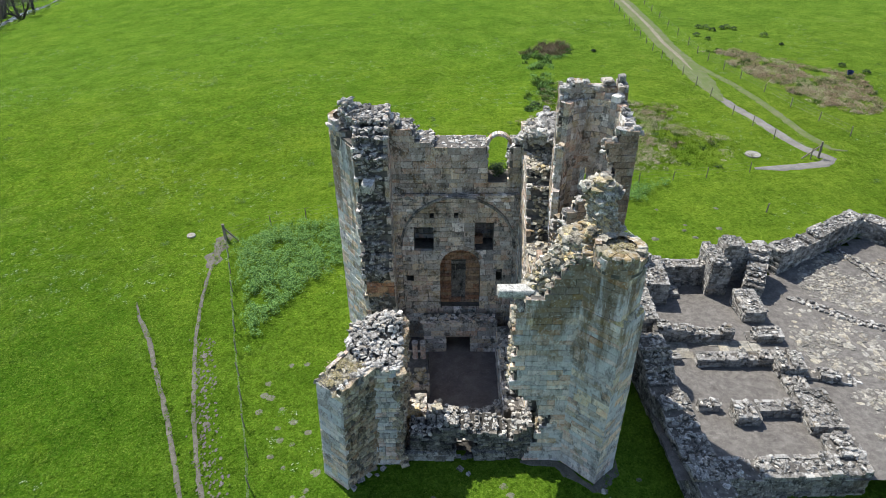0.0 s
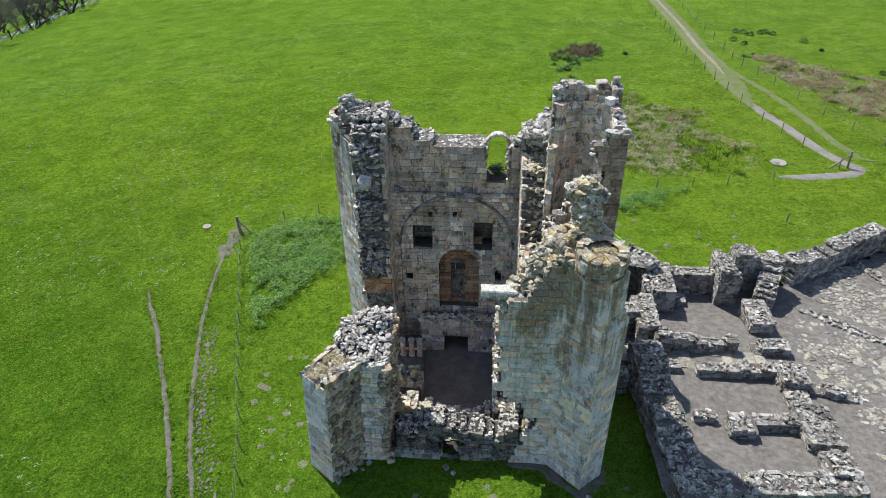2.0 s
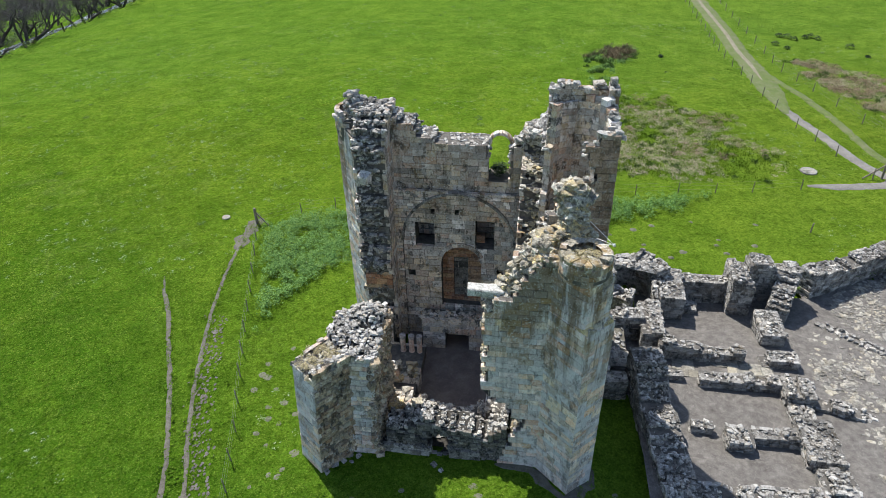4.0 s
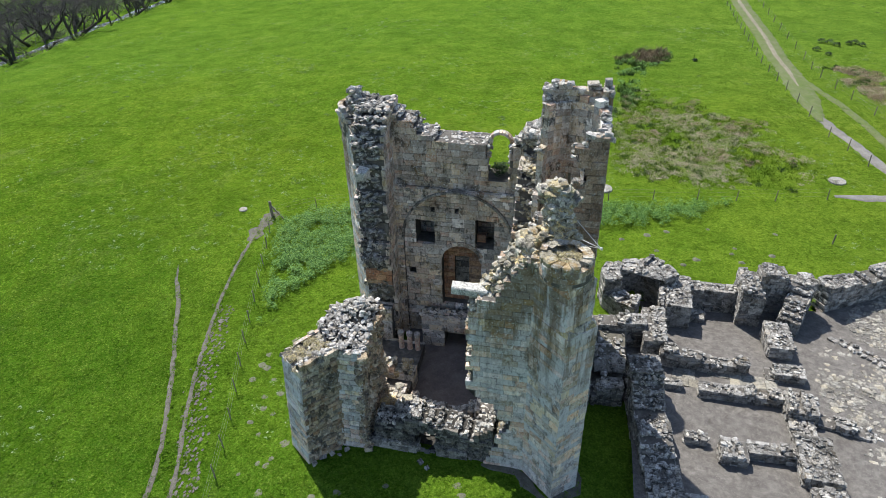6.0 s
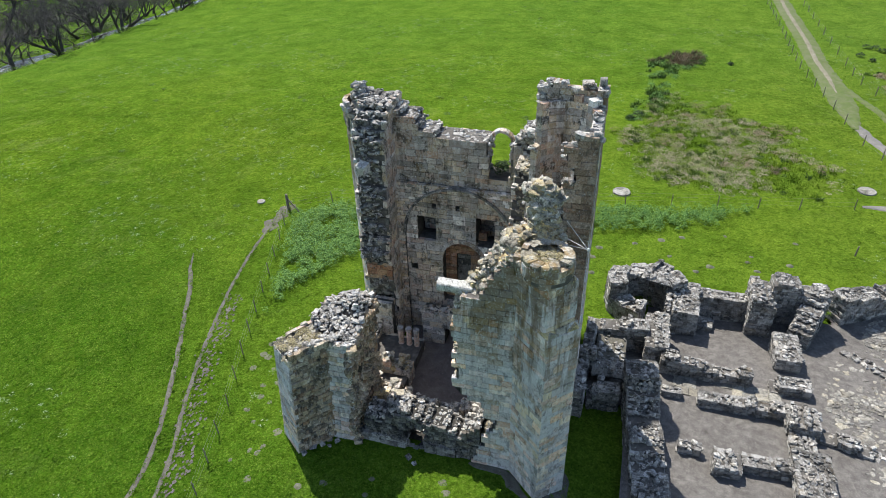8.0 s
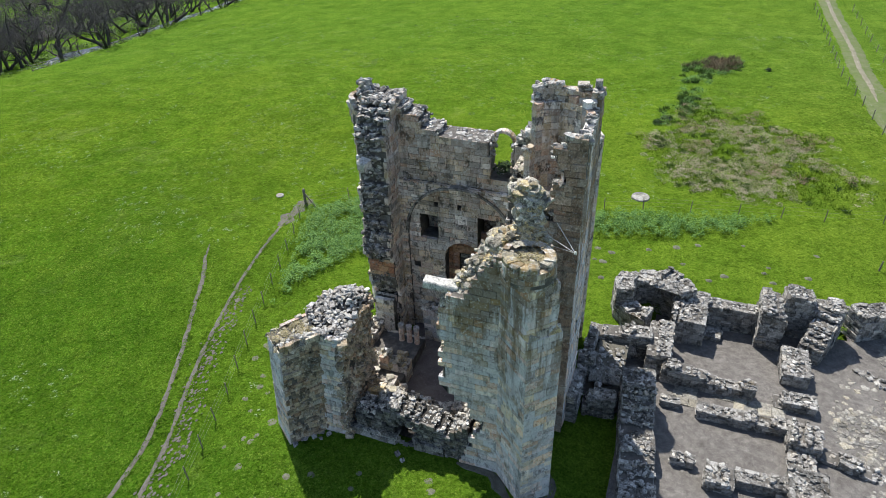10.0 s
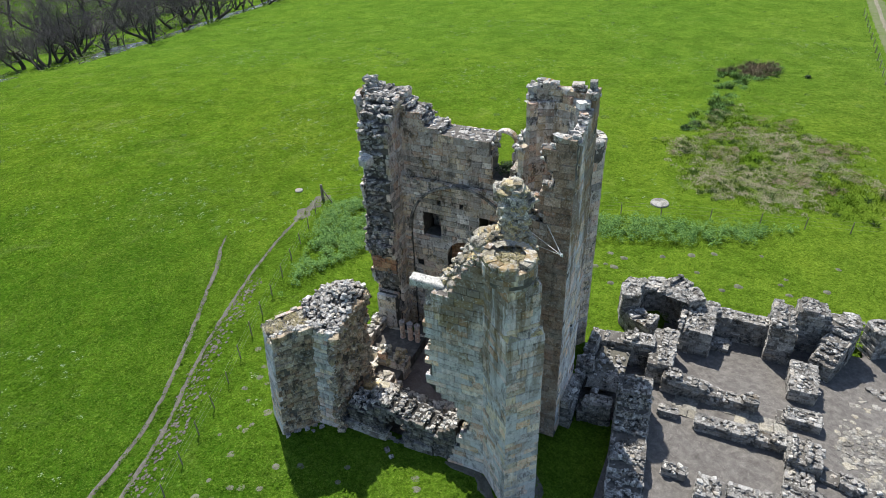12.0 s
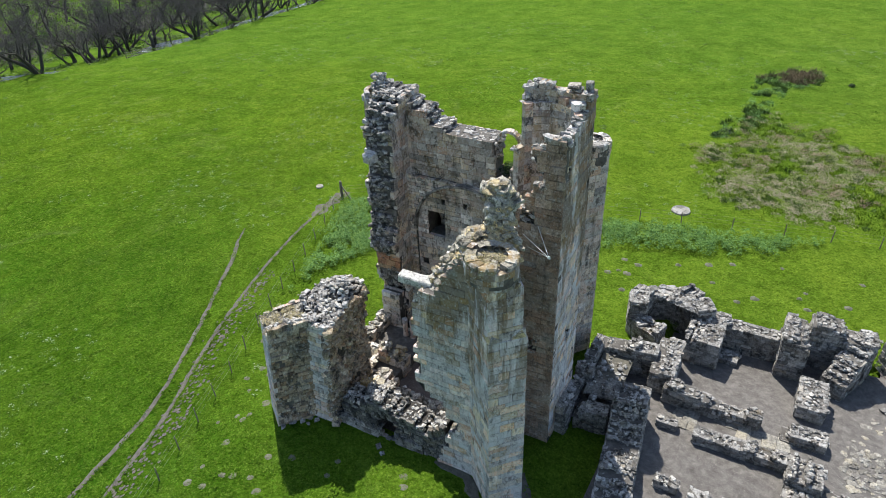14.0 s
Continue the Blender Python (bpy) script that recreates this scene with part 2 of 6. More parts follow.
FLOOR = soil("tower_floor_earth", (0.11, 0.091, 0.083), (0.165, 0.138, 0.126), (0.22, 0.19, 0.17), 1.5)


def lane_turf():
    k = Nodes("lane_turf", 0.95)
    g = k.ramp(k.noise(1.6, 6, 0.7), [(0.3, (0.06, 0.098, 0.017)), (0.7, (0.105, 0.135, 0.035))])
    d = k.ramp(k.noise(4, 6, 0.7), [(0.3, (0.1, 0.1, 0.052)), (0.7, (0.18, 0.172, 0.115))])
    return k.done(k.mix(k.math("MULTIPLY", k.step(k.noise(0.6, 7, 0.75, dist=0.8), 0.36, 0.64), 0.62), g, d), k.noise(5, 6, 0.75), 0.6, 0.05)


LANE_TURF = lane_turf()
PAVING = stone("paving_stone", [(0.27, 0.25, 0.22), (0.36, 0.34, 0.29), (0.22, 0.21, 0.19), (0.4, 0.36, 0.28)], 0.16, 0.45, 0.2, streak=False)
PAVING_ONE = stone("paving_single_stone", [(0.27, 0.25, 0.22), (0.36, 0.34, 0.29), (0.22, 0.21, 0.19), (0.4, 0.36, 0.28)], 0.16, 0.45, 0.2, single=True, streak=False)


def plain(name, a, b, scale=8, rough=0.8, metal=0.0, by_island=False):
    k = Nodes(name, rough)
    k.b.inputs["Metallic"].default_value = metal
    fac = k.island() if by_island else k.noise(scale, 5, 0.65)
    return k.done(k.ramp(fac, [(0.25, a), (0.75, b)]), k.noise(scale * 3, 4, 0.6), 0.3, 0.02)


WOOD = plain("weathered_wood", (0.12, 0.1, 0.075), (0.26, 0.23, 0.19))
WIRE = plain("galvanised_wire", (0.16, 0.16, 0.15), (0.28, 0.28, 0.26), 20, 0.55, 0.6)
STEEL = plain("white_metal", (0.6, 0.6, 0.57), (0.75, 0.75, 0.72), 20, 0.4, 0.3)
BARK = plain("dark_bark", (0.035, 0.03, 0.026), (0.085, 0.073, 0.062), 3, 0.9)
TWIG = plain("bare_twigs", (0.06, 0.053, 0.052), (0.125, 0.112, 0.108), 3, 0.9)


def blades():
    k = Nodes("grass_blades", 1.0)
    k.b.inputs["Specular IOR Level"].default_value = 0.0
    c = k.ramp(k.island(), [(0.05, (0.045, 0.1, 0.008)), (0.55, (0.09, 0.158, 0.013)), (0.95, (0.2, 0.265, 0.042))])
    c = k.mix(k.math("MULTIPLY", k.step(k.noise(0.12, 5, 0.65), 0.4, 0.65), 0.5), c, (0.112, 0.175, 0.014))
    sep = k.n("ShaderNodeSeparateXYZ")
    k.put(sep.inputs[0], k.pos())
    return shade_grass(k, c, sep, False)


BLADE = blades()
NETTLE = plain("nettle_leaves", (0.03, 0.095, 0.012), (0.15, 0.285, 0.06), by_island=True)
REED = plain("dry_rushes", (0.15, 0.15, 0.065), (0.38, 0.345, 0.225), by_island=True)
BROWN = plain("dead_bracken", (0.1, 0.077, 0.042), (0.26, 0.195, 0.115), by_island=True)
HERB = plain("pale_herbs", (0.12, 0.2, 0.06), (0.25, 0.32, 0.17), by_island=True)
MOSS = plain("dry_moss", (0.26, 0.22, 0.1), (0.44, 0.39, 0.24), by_island=True)
IVY = plain("ivy_leaves", (0.012, 0.03, 0.008), (0.04, 0.075, 0.015), by_island=True)


def river_mat():
    k = Nodes("river_water", 0.12)
    # Foam riffles, and the water's sparkle put into the colour as white patches.
    f = k.step(k.noise(1.1, 7, 0.75, (1, 0.6, 1), 0.8), 0.57, 0.64)
    return k.done(k.mix(f, (0.05, 0.055, 0.055), (0.8, 0.82, 0.83)), k.noise(3, 5, 0.7), 0.4, 0.1)


WATER = river_mat()
BANK = plain("bank_leaves", (0.035, 0.075, 0.012), (0.1, 0.165, 0.025), by_island=True)

# ---- mesh helpers ----
RND = random.Random(11)


def empty(name, at=(0, 0, 0)):
    ob = new(name)
    ob.empty_display_size = 0.3
    ob.matrix_world = Matrix.Translation(at)
    return ob


def mesh_ob(name, verts, faces, mat, parent=None, label="", smooth=False):
    me = bpy.data.meshes.new(name)
    me.from_pydata([tuple(v) for v in verts], [], faces)
    me.materials.append(mat)
    if smooth:
        me.shade_smooth()
    me.update()
    ob = new(name, me)
    if parent:
        ob.parent = parent
        ob.matrix_parent_inverse = parent.matrix_world.inverted()
    return tagged(ob, label) if label else ob


def part(name, bm, material, parent, label=""):
    me = bpy.data.meshes.new(name)
    bm.normal_update()
    bm.to_mesh(me)
    bm.free()
    me.materials.append(material)
    ob = new(name, me)
    if parent:
        ob.parent = parent
        ob.matrix_parent_inverse = parent.matrix_world.inverted()
    return tagged(ob, label) if label else ob


BOX_F = [(0, 1, 2, 3), (7, 6, 5, 4), (0, 4, 5, 1), (1, 5, 6, 2), (2, 6, 7, 3), (3, 7, 4, 0)]
BLOCK_F = [(0, 1, 5, 4), (1, 2, 6, 5), (2, 3, 7, 6), (3, 0, 4, 7), (4, 5, 9, 8), (5, 6, 10, 9), (6, 7, 11, 10), (7, 4, 8, 11), (8, 9, 10, 11)]


def hull_shape(rng, n=15, power=0.46):
    """One rough stone of size 1, as a hull of points on a boxy ball."""
    bm = bmesh.new()
    for _ in range(n):
        v = Vector([rng.gauss(0, 1) for _ in range(3)]).normalized()
        bm.verts.new([math.copysign(abs(c) ** power, c) * 0.5 * rng.uniform(0.82, 1.05) for c in v])
    res = bmesh.ops.convex_hull(bm, input=bm.verts)
    bmesh.ops.delete(bm, geom=[g for g in res["geom_interior"] if isinstance(g, bmesh.types.BMVert)], context="VERTS")
    bm.verts.index_update()
    shape = ([v.co.copy() for v in bm.verts], [tuple(v.index for v in f.verts) for f in bm.faces])
    bm.free()
    return shape


HULLS = [hull_shape(random.Random(50 + i)) for i in range(14)]


def shared(name, verts, faces, mat):
    me = bpy.data.meshes.new(name)
    me.from_pydata([tuple(v) for v in verts], [], faces)
    me.materials.append(mat)
    return me


def block_verts(w, h, d, c):
    """A dressed block: w wide, h high, d deep, its face at y = 0 looking to -y, its edges worn by c."""
    x, z = w / 2, h / 2
    back = [(-x, d, -z), (x, d, -z), (x, d, z), (-x, d, z)]
    rim = [(-x, c, -z), (x, c, -z), (x, c, z), (-x, c, z)]
    face = [(-x + c, 0, -z + c), (x - c, 0, -z + c), (x - c, 0, z - c), (-x + c, 0, z - c)]
    return back + rim + face


ONE_BLOCK = shared("stone_block", block_verts(1, 1, 1, 0.055), BLOCK_F, ASHLAR_ONE)
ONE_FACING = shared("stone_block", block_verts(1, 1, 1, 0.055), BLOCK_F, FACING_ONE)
ONE_SLAB = shared("paving_stone", block_verts(1, 1, 1, 0.05), BLOCK_F, PAVING_ONE)
ONE_ROCK = [shared("stone", v, f, RUBBLE_ONE) for v, f in HULLS]
ONE_COBBLE = [shared("stone", v, f, PAVING_ONE) for v, f in HULLS]


class Stones:
    """Gathers many stones for one mesh."""

    def __init__(self):
        self.v, self.f = [], []

    def add(self, verts, faces):
        n = len(self.v)
        self.v.extend(verts)
        self.f.extend(tuple(i + n for i in q) for q in faces)

    def box(self, m, a, b):
        (x0, y0, z0), (x1, y1, z1) = a, b
        vs = [(x0, y0, z0), (x0, y1, z0), (x1, y1, z0), (x1, y0, z0), (x0, y0, z1), (x0, y1, z1), (x1, y1, z1), (x1, y0, z1)]
        self.add([m @ Vector(p) for p in vs], BOX_F)

    def block(self, m, w, h, d, c):
        vs = [Vector(p) for p in block_verts(w, h, d, c)]
        for i in range(4):
            shift = Vector((RND.uniform(-0.012, 0.012), RND.uniform(-0.01, 0.012), RND.uniform(-0.012, 0.012)))
            vs[4 + i] += shift
            vs[8 + i] += shift
        self.add([m @ p for p in vs], BLOCK_F)

    def rock(self, at, size, flat=0.7, tilt=0.5):
        v, f = RND.choice(HULLS)
        m = rock_pose(at, size, flat, tilt)
        self.add([m @ p for p in v], f)

    def make(self, name, mat, parent=None, label="", kind="stuff"):
        if not self.v:
            return None
        ob = mesh_ob(name, self.v, self.f, mat, parent, label)
        return tagged(ob, kind=kind) if kind else ob


def rock_pose(at, size, flat=0.7, tilt=0.5):
    e = Euler((RND.uniform(-tilt, tilt), RND.uniform(-tilt, tilt), RND.uniform(0, 6.3)))
    s = (size * RND.uniform(0.75, 1.35), size * RND.uniform(0.75, 1.1), size * flat * RND.uniform(0.7, 1.2))
    return Matrix.LocRotScale(Vector(at), e, Vector(s))


def line(pts, x):
    """A broken line through pts, read at x."""
    if x <= pts[0][0]:
        return pts[0][1]
    for (a, b), (c, d) in zip(pts, pts[1:]):
        if x <= c:
            return b + (d - b) * (x - a) / max(1e-6, c - a)
    return pts[-1][1]


def jag(x, seed, size=0.5):
    return (1.3 * noise.noise((x * 0.9, seed * 7.1, 0.3)) + 0.5 * noise.noise((x * 3.1, seed * 3.7, 5.0))) * size


class Wall:
    """A wall of dressed courses round a rubble core, from p to q; its outer face looks to the right of that way."""

    def __init__(self, thing, p, q, thick, z0, z1, inside, course=0.3, long=(0.4, 0.85), mats=(ASHLAR, INNER), faces=(True, True),
                 ragged=None, rubble=BRIGHT, rock=0.27, singles=0, stretch=None, rocks_single=0, name="wall", label="", rough=0.028, ends=True, caps=False, lone_mesh=None, sink=0.04, flat=0.55, filling=None):
        p, q = Vector(p), Vector(q)
        ln = (q - p).length
        u = (q - p) / ln
        ang = math.atan2(u.y, u.x)
        base = Matrix.Translation((p.x, p.y, 0)) @ Matrix.Rotation(ang, 4, "Z")
        core, outer, inner, rub = Stones(), Stones(), Stones(), Stones()
        lone, lone_rocks = [], []
        z, rows = z0, []
        while z < z1:
            h = course * RND.choice((0.72, 0.85, 0.95, 1.0, 1.08, 1.2, 1.35))
            step, spans, start = (0.12 if ends else 0.04), [], None
            k = int(ln / step) + 1
            for i in range(k + 1):
                x = min(ln, i * step)
                on = inside(x, z + h / 2)
                if on and start is None:
                    start = x
                if (not on or i == k) and start is not None:
                    end = x if on else x - step / 2
                    if end - start > 0.15:
                        spans.append((start, end))
                    start = None
            rows.append((z, h, spans))
            z += h
        below = []
        for r, (z, h, spans) in enumerate(rows):
            above = rows[r + 1][2] if r + 1 < len(rows) else []
            here = []
            for a, b in spans:
                ja = 0 if a < 0.05 or not ends else RND.uniform(0, 0.16)
                jb = 0 if b > ln - 0.05 or not ends else RND.uniform(0, 0.16)
                full = any(c < (a + b) / 2 < d for c, d in above)
                if caps:
                    for on, x_, turn in ((a < 0.05, 0.0, -90), (b > ln - 0.05, ln, 90)):
                        y = 0.03
                        while on and y < thick - 0.12:
                            w = min(RND.uniform(*long), thick - 0.03 - y)
                            m = base @ pose(x_, y + w / 2, z + h / 2, 0, 0, turn) @ Matrix.Translation((0, -RND.uniform(0, 1) * rough, 0))
                            outer.block(m, w - 0.02, h - 0.02, 0.22, 0.02)
                            y += w
                core.box(base, (a + (0.08 + ja if a > 0.05 and ends else 0.004), 0.05, z), (b - (0.08 + jb if b < ln - 0.05 and ends else 0.004), thick - 0.05, z + h - (0.0 if full else 0.07)))
                n_ = len(core.v) - 8
                core.f.extend((o, n_, n_ + 1) for c, d, o in below if c <= a + 0.3 and d > a + 0.3)
                here.append((a, b, n_))
                for side in (0, 1):
                    if not faces[side]:
                        continue
                    x = a + (RND.choice((0.0, 0.03, 0.14, 0.22)) if a > 0.05 and ends else 0)
                    last = b - (RND.choice((0.0, 0.03, 0.14, 0.22)) if b < ln - 0.05 and ends else 0)
                    while x < last - 0.05:
                        w = RND.uniform(*long) * RND.choice((0.75, 1.0, 1.0, 1.25))
                        if last - x - w < long[0] * 0.6:
                            w = last - x
                        m = base @ Matrix.Translation((x + w / 2, 0, z + h / 2))
                        if side:
                            m = m @ Matrix.Translation((0, thick, 0)) @ Matrix.Rotation(math.pi, 4, "Z")
                        m = m @ Matrix.Translation((0, -RND.uniform(-0.3, 1) * rough, 0)) @ Euler((RND.gauss(0, 0.006), 0, RND.gauss(0, 0.008))).to_matrix().to_4x4()
                        if side == 0 and len(lone) < singles and (stretch is None or stretch(x, z)):
                            lone.append(m @ Matrix.Diagonal((w - 0.012, 0.22, h - 0.012, 1)))
                        else:
                            (inner if side else outer).block(m, w - 0.012, h - 0.012, 0.22, RND.uniform(0.006, 0.022))
                        x += w
                # broken top: loose stones where no course lies above
                x = a + 0.1
                while x < b:
                    covered = any(c - 0.05 < x < d + 0.05 for c, d in above)
                    if not covered and (ragged is None or ragged(x, z + h)):
                        y = 0.12
                        while y < thick - 0.05:
                            at = base @ Vector((x + RND.uniform(-0.1, 0.1), y, z + h - sink + RND.uniform(-0.12, 0.06)))
                            s = rock * RND.choice((0.6, 0.7, 0.85, 0.95, 1.1, 1.45))
                            if len(lone_rocks) < rocks_single:
                                lone_rocks.append(rock_pose(at, s, flat, 0.24))
                            else:
                                rub.rock(at, s, flat, 0.24)
                            y += rock * RND.uniform(0.48, 0.72)
                    x += rock * 0.56
                # broken ends
                if ends:
                    for e, sign in ((a, 1), (b, -1)):
                        if 0.05 < e < ln - 0.05 and (ragged is None or ragged(e, z)):
                            y = 0.3 if thick > 1.2 else 0.12
                            while y < thick - (0.28 if thick > 1.2 else 0.08):
                                rub.rock(base @ Vector((e + sign * RND.uniform(0.02, 0.2), y, z + h * RND.uniform(-0.2, 1.2))), rock * RND.choice((0.45, 0.6, 0.8, 0.95, 1.2)), 0.62, 0.3)
                                y += rock * 0.34
            below = here
        self.core = core.make(name, filling or MORTAR, thing, label, kind="")
        under = self.core or thing
        if thing is None and self.core:
            under = self.core
        self.base, self.rows = base, rows
        outer.make("masonry", mats[0], under)
        inner.make("inner_masonry", mats[1], under)
        rub.make("rubble", rubble, under)
        for m in lone:
            ob = new("stone_block", lone_mesh or ONE_BLOCK)
            ob.parent = under
            ob.matrix_world = m
        for m in lone_rocks:
            ob = new("stone", RND.choice(ONE_ROCK))
            ob.parent = under
            ob.matrix_world = m


def prism(thing, poly, z0, top, course=0.3, mats=ASHLAR, name="buttress", faces=None, rubble=BRIGHT, singles=0, long=(0.4, 0.85), label="", rock=0.3, cap=True, stretch=None):
    """A solid upright block of masonry on a plan (anticlockwise), its top at top(x, y)."""
    tallest = max(top(x, y) for x, y in poly)
    n = len(poly)
    cx, cy = sum(p[0] for p in poly) / n, sum(p[1] for p in poly) / n
    inset = [(x + (cx - x) * 0.035, y + (cy - y) * 0.035) for x, y in poly]
    verts = [(x, y, z0) for x, y in inset] + [(x, y, top(*poly[i]) - 0.05) for i, (x, y) in enumerate(inset)]
    fs = [tuple(range(n, 2 * n))] + [(i, (i + 1) % n, n + (i + 1) % n, n + i) for i in range(n)]
    core = mesh_ob(name, verts, fs, MORTAR, thing, label)
    out, rub, lone = Stones(), Stones(), []
    z = z0
    while z < tallest:
        h = course * RND.choice((0.75, 0.9, 1.0, 1.05, 1.2, 1.32))
        for i in range(n):
            if faces is not None and i not in faces:
                continue
            a, b = Vector(poly[i]), Vector(poly[(i + 1) % n])
            ln = (b - a).length
            u = (b - a) / ln
            base = Matrix.Translation((a.x, a.y, 0)) @ Matrix.Rotation(math.atan2(u.y, u.x), 4, "Z")
            x = 0.0
            while x < ln - 0.03:
                w = RND.uniform(*long)
                if ln - x - w < 0.28:
                    w = ln - x
                mid = a + u * (x + w / 2)
                if z + h * 0.6 < top(mid.x, mid.y):
                    m = base @ Matrix.Translation((x + w / 2, -RND.uniform(-0.3, 1) * 0.016, z + h / 2))
                    if len(lone) < singles and (stretch is None or stretch(x, z)):
                        lone.append(m @ Matrix.Diagonal((w - 0.012, 0.2, h - 0.012, 1)))
                    else:
                        out.block(m, w - 0.012, h - 0.012, 0.2, RND.uniform(0.006, 0.022))
                x += w
        z += h
    if cap:
        xs, ys = [p[0] for p in poly], [p[1] for p in poly]
        x = min(xs)
        while x < max(xs):
            y = min(ys)
            while y < max(ys):
                px, py = x + RND.uniform(-0.1, 0.1), y + RND.uniform(-0.1, 0.1)
                if within(poly, px, py):
                    rub.rock((px, py, top(px, py) - 0.1 + RND.uniform(-0.06, 0.12)), rock * RND.uniform(0.7, 1.5), 0.6, 0.35)
                y += rock * 0.8
            x += rock * 0.8
    out.make("masonry", mats, core)
    rub.make("rubble", rubble, core)
    for m in lone:
        ob = new("stone_block", ONE_BLOCK)
        ob.parent = core
        ob.matrix_world = m
    return core


def within(poly, x, y):
    c = False
    for (x0, y0), (x1, y1) in zip(poly, poly[1:] + poly[:1]):
        if (y0 > y) != (y1 > y) and x < (x1 - x0) * (y - y0) / (y1 - y0) + x0:
            c = not c
    return c

# ---- the ground ----
YARD = [(10.6, 19.9), (20.3, 19.9), (46, 21), (46, 36), (31, 42.3), (22.6, 38.2), (18, 37.0), (11.5, 37.0), (10.4, 32.3), (7.9, 32.1), (7.9, 27.3), (10.3, 27.1)]


def bank_edge(y):
    return -87.5 - 0.025 * max(0.0, 82 - y) ** 2 if y > 50 else -113 - (50 - y) * 1.2


def ease(x, a, b):
    """From 0 at a to 1 at b, smoothly."""
    t = max(0.0, min(1.0, (x - a) / (b - a)))
    return t * t * (3 - 2 * t)


def yard_z(y):
    """The gravel of the courtyard rooms rises gently to the south."""
    return line([(19.0, 1.35), (22.3, 1.0), (24, 0.72), (27.7, 0.38), (30, 0.2), (32, -0.12), (35.2, -0.58), (42, -0.75)], y)


def ground_z(x, y):
    """The lie of the land: flat about the tower, falling away to the back and to the river."""
    a = max(0.0, y - 22)
    z = -0.00072 * a * a if a < 68 else -3.33 - 0.06 * (a - 68)
    d = max(0.0, -x - 6)
    z -= 0.0022 * d * d if d < 20 else 0.88 + 0.088 * (d - 20) if d < 110 else 8.8
    beyond = bank_edge(y) - x
    if beyond > 0:
        z -= min(1.5, beyond * 1.2)
        z += max(0.0, min(26.0, (beyond - 34) * 0.16))
    z += 0.42 * ease(x, -8.5, -5.5) * ease(x, 8.6, 7.2) * ease(y, 26.0, 22.5) * ease(y, 10.0, 15.0)
    z += 0.07 * noise.noise((x * 0.18, y * 0.18, 0)) + 0.03 * noise.noise((x * 0.7, y * 0.7, 4))
    return z


def spread(lo, hi, step, far_lo, far_hi, grow=1.07):
    mid = [lo + step * i for i in range(int((hi - lo) / step) + 1)]
    out, s, v = [], step, mid[-1]
    while v < far_hi:
        s *= grow
        v += s
        out.append(v)
    back, s, v = [], step, lo
    while v > far_lo:
        s *= grow
        v -= s
        back.append(v)
    return back[::-1] + mid + out


def build_ground():
    xs = spread(-34, 48, 0.7, -1600, 1600)
    ys = spread(8, 66, 0.7, -1400, 1700)
    verts = []
    for y in ys:
        for x in xs:
            z = ground_z(x, y)
            if within(YARD, x, y) or within(YARD, x, y - 0.8):
                z = min(z, yard_z(y) - 0.4)
            if -3.6 < x < 5.2 and 22.2 < y < 31.9:
                z -= 0.75
            verts.append((x, y, z))
    w = len(xs)
    faces = [(j * w + i, j * w + i + 1, (j + 1) * w + i + 1, (j + 1) * w + i) for j in range(len(ys) - 1) for i in range(w - 1)]
    return tagged(mesh_ob("ground", verts, faces, GRASS, smooth=True), "bright green grazed meadow around the ruin", "grass", kind="structure")


build_ground()


def strip(name, pts, width, mat, label, lift=0.03, seed=1.0, kind="structure", category="path", edge=1.0):
    """A worn strip that follows the ground along a line, with uneven edges."""
    fine = []
    for a, b in zip(pts, pts[1:]):
        k = max(2, int(math.dist(a, b) / 0.35))
        fine += [(a[0] + (b[0] - a[0]) * i / k, a[1] + (b[1] - a[1]) * i / k) for i in range(k)]
    fine.append(pts[-1])
    verts, faces, n = [], [], 6
    for i, (x, y) in enumerate(fine):
        c, d = fine[max(0, i - 2)], fine[min(len(fine) - 1, i + 2)]
        t = Vector((d[0] - c[0], d[1] - c[1])).normalized()
        s = i / max(1, len(fine) - 1)
        taper = min(1, s * 8 + 0.25, (1 - s) * 8 + 0.25)
        wl = width * taper * (0.5 + edge * (0.4 * noise.noise((i * 0.45, seed, 0)) + 0.3 * noise.noise((i * 1.7, seed, 2))))
        wr = width * taper * (0.5 + edge * (0.4 * noise.noise((i * 0.45, seed, 9)) + 0.3 * noise.noise((i * 1.7, seed, 5))))
        for j in range(n + 1):
            o = -wl + (wl + wr) * j / n
            px, py = x + t.y * o, y - t.x * o
            rise = 0.0 if j in (0, n) else 1.0
            verts.append((px, py, ground_z(px, py) - 0.06 + (0.06 + lift) * rise))
    for i in range(len(fine) - 1):
        for j in range(n):
            a = i * (n + 1) + j
            faces.append((a, a + 1, a + n + 2, a + n + 1))
    return tagged(mesh_ob(name, verts, faces, mat, smooth=True), label, category, kind=kind)


PATH_A = [(-20.6, 34.8), (-19.8, 33.2), (-18.4, 31.1), (-17.2, 28.6), (-16.0, 26.4), (-14.8, 24.0), (-13.7, 21.7), (-12.8, 19.6), (-12.1, 17.6), (-11.8, 15.7), (-11.3, 12.3), (-10.4, 8.0)]
PATH_B = [(-16.6, 42.2), (-16.8, 39.2), (-16.3, 35.1), (-15.5, 31.0), (-14.6, 27.8), (-13.7, 24.8), (-12.6, 21.7), (-11.2, 18.4), (-10.5, 16.0), (-9.6, 12.0)]
TRACK_LINE = [(26.7, 53.0), (28.9, 53.0), (31.1, 53.4), (33.1, 53.8), (34.2, 54.9), (33.4, 56.1), (32.7, 57.6), (31.9, 60.8), (31.2, 64.8), (30.3, 68.4), (29.9, 72.3)]
